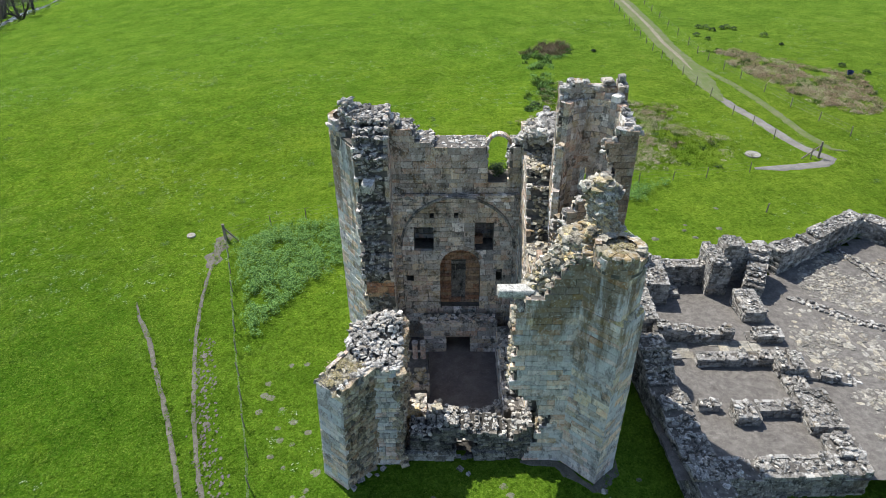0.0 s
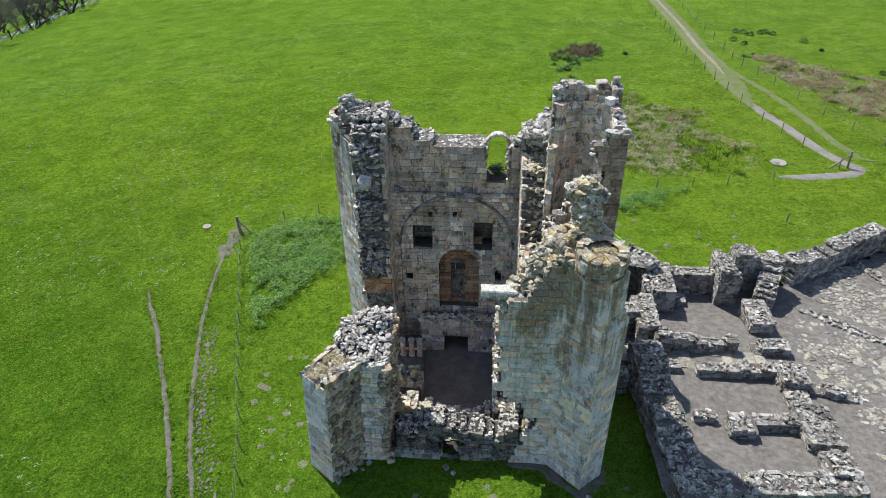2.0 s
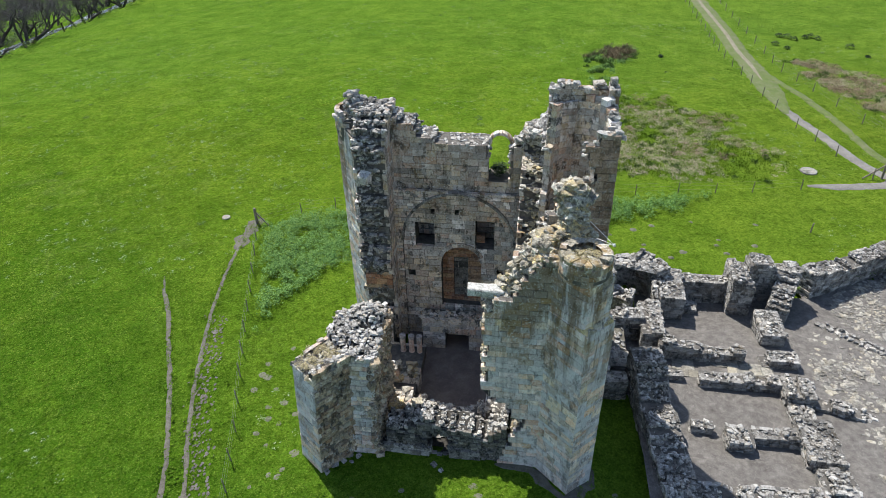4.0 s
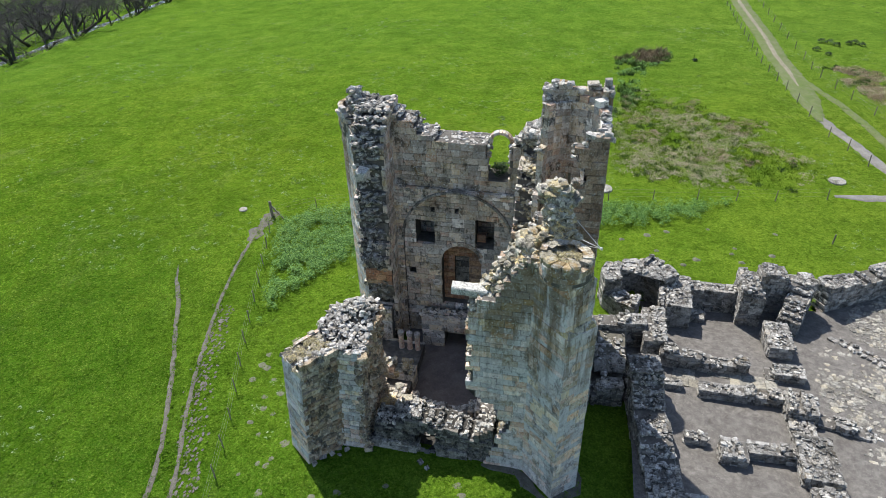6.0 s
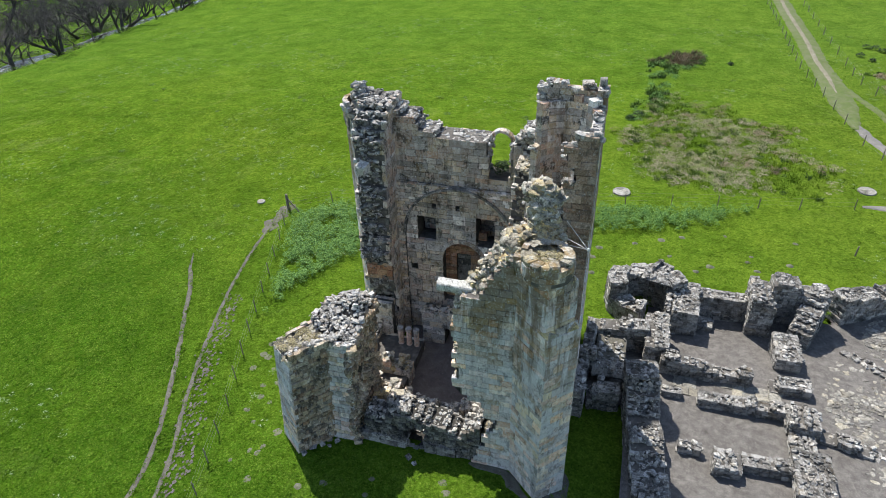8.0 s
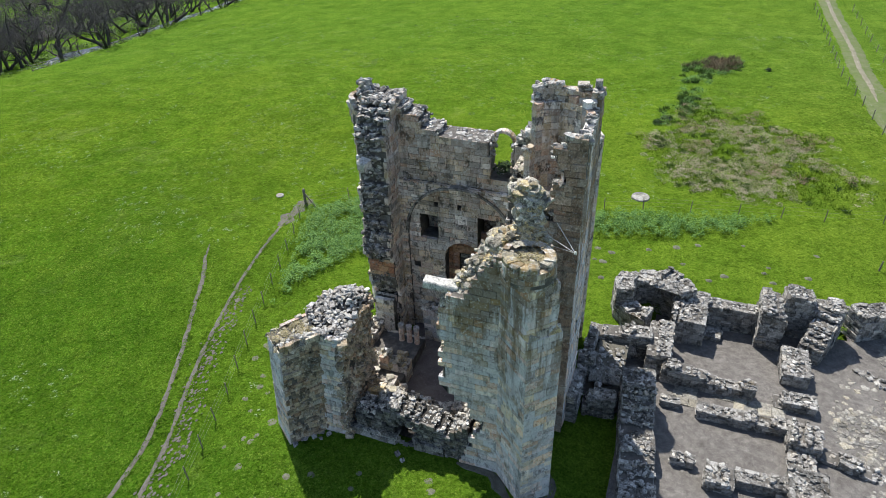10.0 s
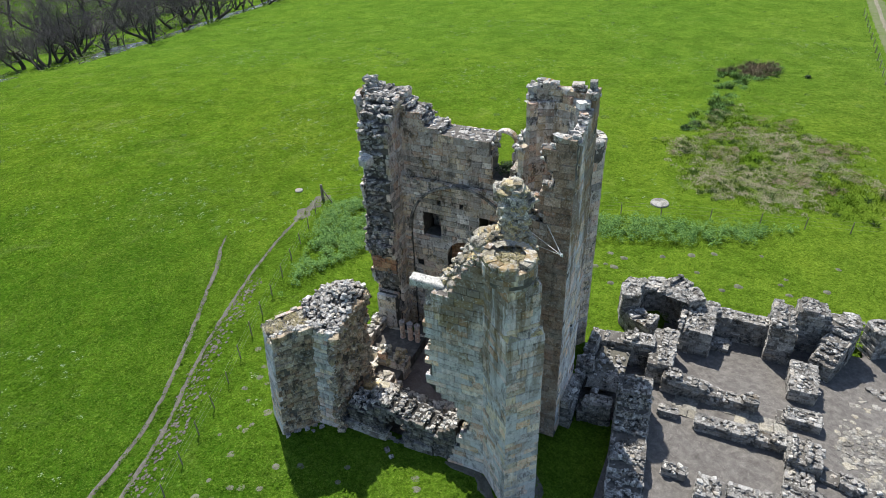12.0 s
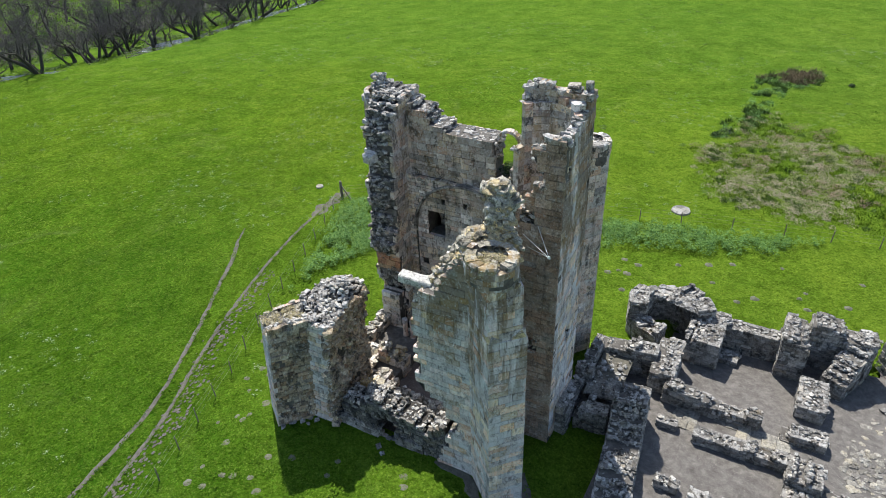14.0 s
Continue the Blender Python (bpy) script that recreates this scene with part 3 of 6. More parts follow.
LANE = [(29.9, 72.3), (30.0, 76.0), (30.1, 81.8), (30.4, 88.7), (30.3, 95.9), (30.6, 105.7), (30.6, 115.2), (30.6, 124.0), (31, 150)]
strip("footpath", PATH_A, 0.36, EARTH, "narrow trodden earth footpath across the grass", seed=3.3, edge=0.6)
strip("footpath", PATH_B, 0.3, EARTH, "narrow trodden earth footpath beside the wire fence", seed=8.1, edge=0.7)
strip("worn_turf", [(-16.4, 42.9), (-16.8, 40.8), (-16.9, 38.4)], 1.4, EARTH, "bare worn earth at the corner post of the fence", 0.025, 4.4, category="worn grass")
strip("worn_turf", [(29.6, 70), *LANE], 3.2, LANE_TURF, "wide worn grass lane across the meadow", 0.08, 6.1, edge=0.2, category="worn grass")
strip("worn_turf", [(30.4, 90), (31.3, 84.4), (33.0, 75.9), (33.9, 68.1), (34.4, 61.0), (35.2, 56.9), (36.5, 56.5)], 1.1, LANE_TURF, "faint worn grass lane beside the gravel path", 0.07, 6.9, edge=0.35, category="worn grass")
strip("dirt_track", TRACK_LINE, 1.35, TRACK, "pale gravel path with a sharp bend", 0.06, seed=5.7, edge=0.25)
strip("dirt_track", LANE[2:], 0.8, SANDY, "pale bare wheel track in the grass lane", 0.1, seed=7.7, edge=0.4)


def hoof_marks():
    """Small bare scrapes where cattle have trodden beside the path."""
    vs, fs = [], []
    for (ax, ay), (bx, by) in zip(PATH_B[3:], PATH_B[4:]):
        for _ in range(int(math.dist((ax, ay), (bx, by)) * 22)):
            t, r = RND.random(), RND.uniform(0.03, 0.085)
            x = ax + (bx - ax) * t + RND.choice((RND.gauss(0.3, 0.25), RND.gauss(0.85, 0.3)))
            y = ay + (by - ay) * t
            n, ph = len(vs), RND.uniform(0, 6)
            for i in range(8):
                q = r * (1 + 0.5 * noise.noise((math.cos(i * 0.785) * 2, math.sin(i * 0.785) * 2, ph * 9)))
                px, py = x + q * math.cos(i * 0.785 + ph), y + q * 1.4 * math.sin(i * 0.785 + ph)
                vs.append((px, py, ground_z(px, py) + 0.035))
            fs.append(tuple(range(n, n + 8)))
    return tagged(mesh_ob("hoof_marks", vs, fs, EARTH), "bare trodden scrapes in the turf beside the footpath", "worn earth", kind="stuff")


hoof_marks()

# ---- the tower ----
PALESLAB = stone("pale_slab", [(0.4, 0.39, 0.36), (0.55, 0.54, 0.5)], 0.6, 0.5, 0.15, streak=False)
tower = tagged(empty("ruined_tower", (1.0, 26.5, 0)), "tall ruined medieval sandstone tower with broken walls and buttresses", "ruined tower")

SOUTH_EDGE = [(0.0, 3.9), (3.3, 4.0), (4.5, 3.85), (4.9, 3.3), (5.3, 2.8), (7.0, 2.65), (8.4, 2.6), (10.2, 2.75)]
SOUTH_TOP = [(2.5, 10.1), (3.6, 10.45), (4.25, 11.45), (4.62, 12.2), (5.4, 13.0)]


def south_in(u, z):
    x = u - 3.5
    if 0.33 < x < 1.07 and 0.4 < z < 1.85:
        return False
    if x < -1.95:
        return False
    if z < 2.0 + 0.35 * math.exp(-(x - 0.4) ** 2) + jag(x, 2, 0.5) and x < 4.2:
        return True
    return x > line([(b, a) for b, a in SOUTH_EDGE], z) + jag(z, 5, 0.25) and z < line(SOUTH_TOP, x)


def breach_in(u, z):
    x = u - 1.9
    if 0.33 < x < 1.07 and 0.35 < z < 1.9:
        return False
    return z < 2.2 + 0.5 * math.exp(-((x + 0.2) / 0.9) ** 2) + jag(x, 2, 0.5) + max(0, x - 2.6) * 0.5


def south_faced(u, z):
    x = u - 3.5
    if x < 2.6 and z < 1.1:
        return False
    if -1.75 < x < 3.2 + 0.35 * z + jag(z, 7, 0.2) and z < 3.6:
        return False
    return south_in(u, z) and x > 2.5


Wall(tower, (-3.5, 21.4), (5.5, 21.4), 1.35, -0.35, 13.2, south_faced, singles=170, stretch=lambda x, z: x > 6.4 and z < 9.0, rubble=LICHEN, long=(0.4, 0.9))
Wall(tower, (-1.9, 21.55), (3.9, 21.55), 1.2, -0.3, 4.2, breach_in, course=0.2, long=(0.16, 0.38), mats=(SHADED, RUBBLE), rubble=BRIGHT, rough=0.12, rock=0.2, filling=DARK_CORE, ragged=lambda x, z: not (2.1 < x < 3.05 and z < 1.9))

Wall(tower, (-2.6, 21.38), (2.7, 21.38), 0.5, -0.35, 1.3, lambda u, z: z < 1.05 + jag(u, 6, 0.2) and not (2.93 < u < 3.67 and z > 0.4), mats=(FACING, FACING), faces=(True, False), rough=0.05, filling=DARK_CORE, rubble=SHADED, ragged=lambda x, z: z > 0.8)

# corner buttresses, set diagonally
SE_BASE = [(5.2, 21.5), (6.8, 20.02), (7.9, 21.12), (6.4, 22.7)]
prism(tower, SE_BASE, -0.4, lambda x, y: 10.15, faces=(0, 1, 2), singles=100, cap=False, stretch=lambda x, z: z < 10)
SE_UP = [(5.28, 21.45), (6.68, 20.22), (7.66, 21.2), (6.4, 22.6)]
prism(tower, SE_UP, 10.0, lambda x, y: 12.5 - 1.4 * max(0.0, math.hypot(x - 6.42, y - 21.0) - 0.95), faces=(0, 1, 2), rubble=LICHEN, rock=0.26, name="turret")
for i, (p, q) in enumerate(zip(SE_BASE[:3], SE_BASE[1:])):
    u = Vector((q[0] - p[0], q[1] - p[1]))
    band = Stones()
    x = 0.0
    while x < u.length - 0.05:
        w = min(RND.uniform(0.4, 0.7), u.length - x)
        band.block(Matrix.Translation((p[0], p[1], 0)) @ Matrix.Rotation(math.atan2(u.y, u.x), 4, "Z") @ pose(x + w / 2, 0.1, 10.22, -28), w - 0.02, 0.34, 0.5, 0.03)
        x += w
    band.make("weathering", LICHEN, tower, "sloping lichened offset course of the buttress")
SW_BASE = [(-5.88, 21.22), (-4.62, 20.22), (-3.3, 21.7), (-4.7, 22.9)]


def lean(core, top, dx, dy):
    """Lets a piece of masonry spread towards its foot, by (dx, dy) a metre below top."""
    for ob in (core, *core.children):
        if ob.name.startswith("stone_block"):
            low = top - ob.matrix_world.translation.z
            ob.matrix_world = Matrix.Translation((dx * low, dy * low, 0)) @ ob.matrix_world
        else:
            for v in ob.data.vertices:
                v.co.x += dx * (top - v.co.z)
                v.co.y += dy * (top - v.co.z)


def mass(thing, poly, z0, top, edges, label, rock=0.2, singles=0):
    """A solid stump of wall on a plan (anticlockwise) with a domed broken top; edges: None, or (dressed or torn, material)."""
    n = len(poly)
    cx, cy = sum(p[0] for p in poly) / n, sum(p[1] for p in poly) / n
    rim = []
    for (ax, ay), (bx, by) in zip(poly, poly[1:] + poly[:1]):
        k = max(1, int(math.dist((ax, ay), (bx, by)) / 0.3))
        rim += [(ax + (bx - ax) * i / k, ay + (by - ay) * i / k) for i in range(k)]
    c, rings = len(rim), 7
    vs = [(x + (cx - x) * 0.08, y + (cy - y) * 0.08, z0) for x, y in rim]
    for k in range(rings):
        f = 0.92 * (1 - k / rings)
        vs += [(cx + (x - cx) * f, cy + (y - cy) * f, top(cx + (x - cx) * f, cy + (y - cy) * f) - 0.1) for x, y in rim]
    vs.append((cx, cy, top(cx, cy) - 0.1))
    fs = [(k * c + i, k * c + (i + 1) % c, (k + 1) * c + (i + 1) % c, (k + 1) * c + i) for k in range(rings) for i in range(c)]
    fs += [(rings * c + i, rings * c + (i + 1) % c, len(vs) - 1) for i in range(c)]
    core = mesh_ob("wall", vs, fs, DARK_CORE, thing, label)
    lone = 0
    for (p, q), spec in zip(zip(poly, poly[1:] + poly[:1]), edges):
        if spec is None:
            continue
        kind, mat = spec
        p, q = Vector(p), Vector(q)
        ln = (q - p).length
        u = (q - p) / ln
        base = Matrix.Translation((p.x, p.y, 0)) @ Matrix.Rotation(math.atan2(u.y, u.x), 4, "Z")
        st, z = Stones(), z0
        while z < 8:
            h = RND.uniform(0.2, 0.38) if kind == "dressed" else 0.15
            x = 0.0
            while x < ln - 0.03:
                w = RND.uniform(0.3, 0.75) if kind == "dressed" else RND.uniform(0.12, 0.2)
                if ln - x - w < 0.2:
                    w = ln - x
                mid = p + u * (x + w / 2)
                if z + h * 0.6 < top(mid.x, mid.y):
                    if kind == "dressed":
                        m = base @ Matrix.Translation((x + w / 2, -RND.uniform(-0.4, 1) * 0.03, z + h / 2))
                        if lone < singles and z > 1:
                            ob = new("stone_block", ONE_BLOCK)
                            ob.parent = core
                            ob.matrix_world = m @ Matrix.Diagonal((w - 0.02, 0.25, h - 0.02, 1))
                            lone += 1
                        else:
                            st.block(m, w - 0.02, h - 0.02, 0.25, RND.uniform(0.012, 0.035))
                    else:
                        out = 0.3 * noise.noise((mid.x * 1.1, mid.y * 1.1, z * 0.8)) + RND.uniform(-0.06, 0.1)
                        st.rock(base @ Vector((x, 0.12 - out, z)), RND.choice((0.16, 0.22, 0.28, 0.36, 0.46)), 0.6, 0.35)
                x += w
            z += h
        st.make("masonry" if kind == "dressed" else "rubble", mat, core)
    cap = Stones()
    xs, ys = [p[0] for p in poly], [p[1] for p in poly]
    x = min(xs)
    while x < max(xs):
        y = min(ys)
        while y < max(ys):
            px, py = x + RND.uniform(-0.09, 0.09), y + RND.uniform(-0.09, 0.09)
            if within(poly, px, py):
                cap.rock((px, py, top(px, py) - 0.06 + RND.uniform(-0.06, 0.1)), rock * RND.choice((0.6, 0.8, 1.0, 1.25, 1.7)), 0.5, 0.4)
            y += rock * 0.7
        x += rock * 0.7
    cap.make("rubble", BRIGHT, core)
    return core


lean(prism(tower, SW_BASE, -0.4, lambda x, y: 6.2 + 0.1 * (y - 21), faces=(0, 3), singles=60, rubble=LICHEN, rock=0.26, stretch=lambda x, z: z > 1.0), 6.2, -0.025, -0.085)
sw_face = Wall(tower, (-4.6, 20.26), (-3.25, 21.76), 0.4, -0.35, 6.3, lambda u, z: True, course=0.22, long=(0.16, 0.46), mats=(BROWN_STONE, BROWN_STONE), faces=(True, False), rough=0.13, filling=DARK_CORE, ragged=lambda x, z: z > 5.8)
lean(sw_face.core, 6.2, -0.025, -0.085)
STUB = [(-3.4, 21.62), (-2.2, 21.64), (-2.1, 24.8), (-3.3, 25.15), (-4.75, 24.7), (-4.7, 22.8)]


def stub_top(x, y):
    """The broken crown of the stump: level beside the buttress, a hump over its far end."""
    hump = 1.0 * math.exp(-((x + 2.95) / 1.15) ** 2 - ((y - 24.15) / 1.25) ** 2)
    return 6.25 + 0.5 * math.exp(-((x + 4.6) / 0.5) ** 2 - ((y - 22.7) / 0.6) ** 2) + 0.15 * math.exp(-((x + 2.6) / 0.6) ** 2 - ((y - 21.7) / 0.5) ** 2) + hump + 0.25 * noise.noise((x * 1.7, y * 1.7, 3))


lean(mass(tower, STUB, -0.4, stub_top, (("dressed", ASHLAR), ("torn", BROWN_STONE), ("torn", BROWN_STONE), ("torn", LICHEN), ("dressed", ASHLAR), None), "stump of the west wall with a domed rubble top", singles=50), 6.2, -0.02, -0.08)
prism(tower, [(-6.2, 32.5), (-4.75, 30.4), (-3.5, 32.5), (-4.7, 33.9)], -1.0, lambda x, y: 13.0, faces=(0, 2, 3), cap=False)
NE_BASE = [(4.9, 32.5), (6.2, 31.0), (7.35, 32.6), (6.2, 34.0)]
prism(tower, NE_BASE, -1.2, lambda x, y: 12.2, faces=(0, 1, 2), cap=False, mats=INNER)


def roundel(cx, cy, r, z0, z1, name="turret", rubble=LICHEN, top=None, mats=ASHLAR, corbel=0.45):
    """A round corbelled turret top: rings of curved blocks round a filled core, loose stones on it."""
    n = 28
    vs, fs = [], []
    prof = [(r * 0.85, z0 - corbel), (r * 0.97, z0), (r * 0.97, z1 - 0.05)]
    for rr, z in prof:
        vs += [(cx + rr * math.cos(6.2832 * i / n), cy + rr * math.sin(6.2832 * i / n), z) for i in range(n)]
    for k in range(2):
        fs += [(k * n + i, k * n + (i + 1) % n, (k + 1) * n + (i + 1) % n, (k + 1) * n + i) for i in range(n)]
    fs.append(tuple(range(2 * n, 3 * n)))
    core = mesh_ob(name, vs, fs, MORTAR, tower)
    ring, rub = Stones(), Stones()
    z = z0 - corbel
    while z < z1 + 0.2:
        h = RND.uniform(0.22, 0.3)
        grow = (0.87 if corbel > 0.3 else 0.96) + (0.13 if corbel > 0.3 else 0.04) * min(1, (z - z0 + corbel) / corbel)
        a = RND.uniform(0, 1)
        end = a + 6.2832
        while a < end - 0.05:
            w = RND.uniform(0.28, 0.55) / r
            if end - a - w < 0.2:
                w = end - a
            rr = r * grow + RND.uniform(-0.05, 0.03)
            top_here = (z1 if top is None else top(a)) + 0.35 * noise.noise((math.cos(a) * 2, math.sin(a) * 2, cx))
            if z + h * 0.5 < top_here:
                for half in (0.25, 0.75):
                    b = a + w * half
                    m = Matrix.Translation((cx + rr * math.cos(b), cy + rr * math.sin(b), z + h / 2)) @ Matrix.Rotation(b + math.pi / 2, 4, "Z")
                    ring.block(m, w * rr / 2 + 0.005, h - 0.012, 0.25, 0.015)
            a += w
        z += h
    for _ in range(70):
        b, q = RND.uniform(0, 6.3), r * math.sqrt(RND.uniform(0, 0.5))
        rub.rock((cx + q * math.cos(b), cy + q * math.sin(b), z1 - 0.04 + RND.uniform(-0.05, 0.1)), RND.uniform(0.14, 0.34), 0.5, 0.3)
    a = 0.0
    while a < 6.28:
        w = RND.uniform(0.3, 0.5)
        if (top is None or RND.random() < 0.55) and RND.random() < 0.9:
            if top is None:
                m = Matrix.Translation((cx + r * math.cos(a), cy + r * math.sin(a), z1 + RND.uniform(0.02, 0.1))) @ Matrix.Rotation(a + math.pi / 2 + RND.uniform(-0.06, 0.06), 4, "Z")
                rub.block(m, w * 0.94, 0.34, 0.42, 0.07)
                a += w / r
                continue
            v, f = RND.choice(HULLS)
            m = Matrix.Translation((cx + (r - 0.1) * math.cos(a), cy + (r - 0.1) * math.sin(a), z1 + RND.uniform(-0.02, 0.1))) @ Matrix.Rotation(a, 4, "Z") @ Matrix.Diagonal((RND.uniform(0.4, 0.6), w * 1.05, RND.uniform(0.22, 0.36), 1))
            rub.add([m @ p for p in v], f)
        a += w / r
    ring.make("masonry", mats, core)
    rub.make("rubble", rubble, core)
    return core


roundel(6.47, 21.08, 0.98, 12.5, 13.15, corbel=0.12)
roundel(-5.15, 32.35, 0.98, 12.5, 13.3, rubble=BRIGHT, top=lambda a: 13.3 + 0.6 * math.cos(a - 2.6))
roundel(6.35, 32.7, 0.98, 11.9, 12.6, rubble=BRIGHT, mats=INNER)


def heap(name, spots, mat, size=(0.3, 0.6), seed=1, core=True, label=""):
    """Broken rubble core: a knobbly mass of stones round a line of spots (x, y, z, radius)."""
    rng = random.Random(seed)
    st = Stones()
    for (x0, y0, z0, r0), (x1, y1, z1, r1) in zip(spots, spots[1:]):
        k = max(2, int(math.dist((x0, y0, z0), (x1, y1, z1)) / 0.18))
        for i in range(k):
            f = i / k
            x, y, z, r = x0 + (x1 - x0) * f, y0 + (y1 - y0) * f, z0 + (z1 - z0) * f, r0 + (r1 - r0) * f
            if core:
                st.rock((x, y, z), r * 1.4, 0.9, 0.4)
            for _ in range(int(7 + 14 * r)):
                b = rng.uniform(0, 6.3)
                q = r * rng.uniform(0.6, 1.05)
                st.rock((x + q * math.cos(b), y + q * math.sin(b), z + rng.uniform(-0.15, 0.15)), rng.uniform(*size), 0.6, 0.45)
    return st.make(name, mat, tower, label)


# the fin of wall core above the south-east turret, and the broken slope that leads up to it


def lump(name, spine, mat, seed, label):
    """A mortared mass of wall core: a knobbly column through (x, y, z, radius), stones half sunk in it."""
    n, vs, fs, st = 26, [], [], Stones()
    z, rows = spine[0][2], 0
    xs, ys, rs = ([(p[2], p[i]) for p in spine] for i in (0, 1, 3))
    while z < spine[-1][2]:
        for i in range(n):
            a = 6.2832 * i / n
            r = line(rs, z) * (1 + 0.42 * noise.noise((math.cos(a) * 1.3, math.sin(a) * 1.3, z * 1.6 + seed)) + 0.22 * noise.noise((math.cos(a) * 3.4, math.sin(a) * 3.4, z * 5 + seed)) + 0.1 * ((z * 2.7 + 0.3 * math.cos(a)) % 1.0 - 0.5))
            vs.append((line(xs, z) + r * math.cos(a), line(ys, z) + r * math.sin(a), z))
            if RND.random() < 0.55:
                st.rock((line(xs, z) + r * math.cos(a), line(ys, z) + r * math.sin(a), z), RND.choice((0.14, 0.2, 0.28, 0.36, 0.5)), 0.5, 0.25)
        z += 0.09
        rows += 1
    fs = [(k * n + i, k * n + (i + 1) % n, (k + 1) * n + (i + 1) % n, (k + 1) * n + i) for k in range(rows - 1) for i in range(n)]
    fs.append(tuple((rows - 1) * n + i for i in range(n)))
    core = mesh_ob(name, vs, fs, mat, tower, label)
    st.make("rubble", LICHEN, core)
    return core


lump("wall_core", [(6.0, 22.25, 12.6, 0.95), (6.0, 22.4, 13.1, 0.68), (5.98, 22.65, 13.6, 0.34), (5.95, 22.85, 14.0, 0.4), (5.92, 22.95, 14.4, 0.5), (5.88, 23.05, 14.9, 0.42), (5.86, 23.1, 15.2, 0.16)], FIN, 2.0, "pale mortared spur of wall core with ochre lichen")
lump("wall_core", [(5.2, 22.5, 12.2, 0.85), (5.25, 22.6, 12.8, 0.6), (5.4, 22.6, 13.1, 0.3)], FIN, 7.0, "pale mortared spur of wall core with ochre lichen")
heap("wall_core", [(3.2, 22.3, 10.0, 0.5), (4.0, 22.4, 10.9, 0.6), (4.7, 22.4, 11.9, 0.7), (5.3, 22.5, 12.7, 0.9)], LICHEN, (0.16, 0.4), 5)
heap("wall_core", [(4.6, 23.2, 10.2, 0.8), (5.2, 23.3, 11.4, 0.9), (5.5, 23.2, 12.6, 0.8)], BRIGHT, (0.18, 0.42), 6)

heap("wall_core", [(-5.0, 32.3, 13.2, 0.75), (-5.0, 32.2, 14.0, 0.5), (-5.1, 32.1, 14.75, 0.22)], BRIGHT, (0.2, 0.45), 7)
heap("wall_core", [(-4.7, 31.7, 14.0, 0.45), (-3.9, 31.9, 13.75, 0.42), (-3.2, 32.0, 13.5, 0.4)], BRIGHT, (0.2, 0.45), 8)
heap("wall_core", [(3.9, 31.6, 12.7, 0.5), (4.5, 31.0, 13.3, 0.7), (4.9, 30.2, 13.9, 0.8), (5.3, 29.4, 14.0, 0.8)], BRIGHT, (0.2, 0.5), 9)
# east wall
EAST_TOP = [(22.7, 11.5), (23.6, 11.0), (24.4, 10.2), (27.2, 9.0), (27.9, 10.2), (28.3, 11.5), (28.9, 12.2), (30.2, 12.3), (31, 12.7), (32.5, 13.5)]
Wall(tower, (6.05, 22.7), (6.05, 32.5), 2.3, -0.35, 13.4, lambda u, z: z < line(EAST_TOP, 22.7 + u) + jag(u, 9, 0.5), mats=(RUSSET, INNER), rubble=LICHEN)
# stair turret, hollow and open to the south at its top
STAIR = (6.15, 26.55)


def stair_top(a):
    """Height of what is left of the round shaft, by the angle seen from above."""
    return line([(-180, 10.5), (-165, 11.5), (-125, 12.2), (-100, 12.6), (-75, 13.3), (-60, 14.4), (-50, 15.9), (-30, 16.1), (-10, 16.2), (15, 16.4), (40, 16.5), (146, 16.5), (152, 16.3), (158, 13.4), (180, 12.0)], a)


def stair_shaft():
    n, r = 22, 1.18
    st, rim = Stones(), Stones()
    for i in range(n):
        a0, a1 = -180 + 360 * i / n, -180 + 360 * (i + 1) / n
        am = (a0 + a1) / 2
        p = Vector((STAIR[0] + r * math.cos(radians(a1)), STAIR[1] + r * math.sin(radians(a1))))
        q = Vector((STAIR[0] + r * math.cos(radians(a0)), STAIR[1] + r * math.sin(radians(a0))))
        t = (q - p) / (q - p).length
        base = Matrix.Translation((p.x, p.y, 0)) @ Matrix.Rotation(math.atan2(t.y, t.x), 4, "Z")
        z, top = 5.0, stair_top(am) - RND.uniform(0.0, 0.35)
        if am > 20 or am < -20:
            for _ in range(5 if am > 20 else 4):
                rr_ = r + RND.uniform(0.05, 0.35)
                b_ = radians(RND.uniform(a0, a1))
                rim.rock((STAIR[0] + rr_ * math.cos(b_), STAIR[1] + rr_ * math.sin(b_), top + RND.uniform(-0.2, 0.02)), RND.uniform(0.18, 0.34), 0.45, 0.2)
        while z < top:
            h = 0.3
            if not (80 < am < 100 and 11.6 < z < 13.0):
                st.block(base @ Matrix.Translation(((q - p).length / 2, -RND.uniform(0, 0.012), z + h / 2)), (q - p).length + 0.02, h - 0.012, 0.3, 0.012)
            z += h
    rim.make("rubble", BRIGHT, tower)
    return st.make("shaft_lining", INNER, tower, "curved ashlar lining of the stair shaft")


stair_shaft()
# loose coping stones left standing on the corners of the stair turret
cope = Stones()
for x, y, z, w, h in ((7.45, 28.1, 17.1, 0.34, 0.55), (7.52, 27.75, 16.85, 0.3, 0.35), (7.35, 27.5, 16.55, 0.36, 0.3), (6.95, 28.15, 16.95, 0.5, 0.16), (6.85, 28.1, 17.1, 0.55, 0.14), (4.95, 28.1, 16.75, 0.32, 0.42), (5.2, 28.15, 16.85, 0.28, 0.3)):
    m = Matrix.LocRotScale(Vector((x, y - w / 2, z)), Euler((RND.uniform(-0.08, 0.08), RND.uniform(-0.1, 0.1), RND.uniform(-0.3, 0.3))), None)
    cope.block(m, w * 0.85, h * 0.85, w * 0.85, 0.04)
cope.make("coping", RUBBLE, tower, "loose coping stones on the turret rim")


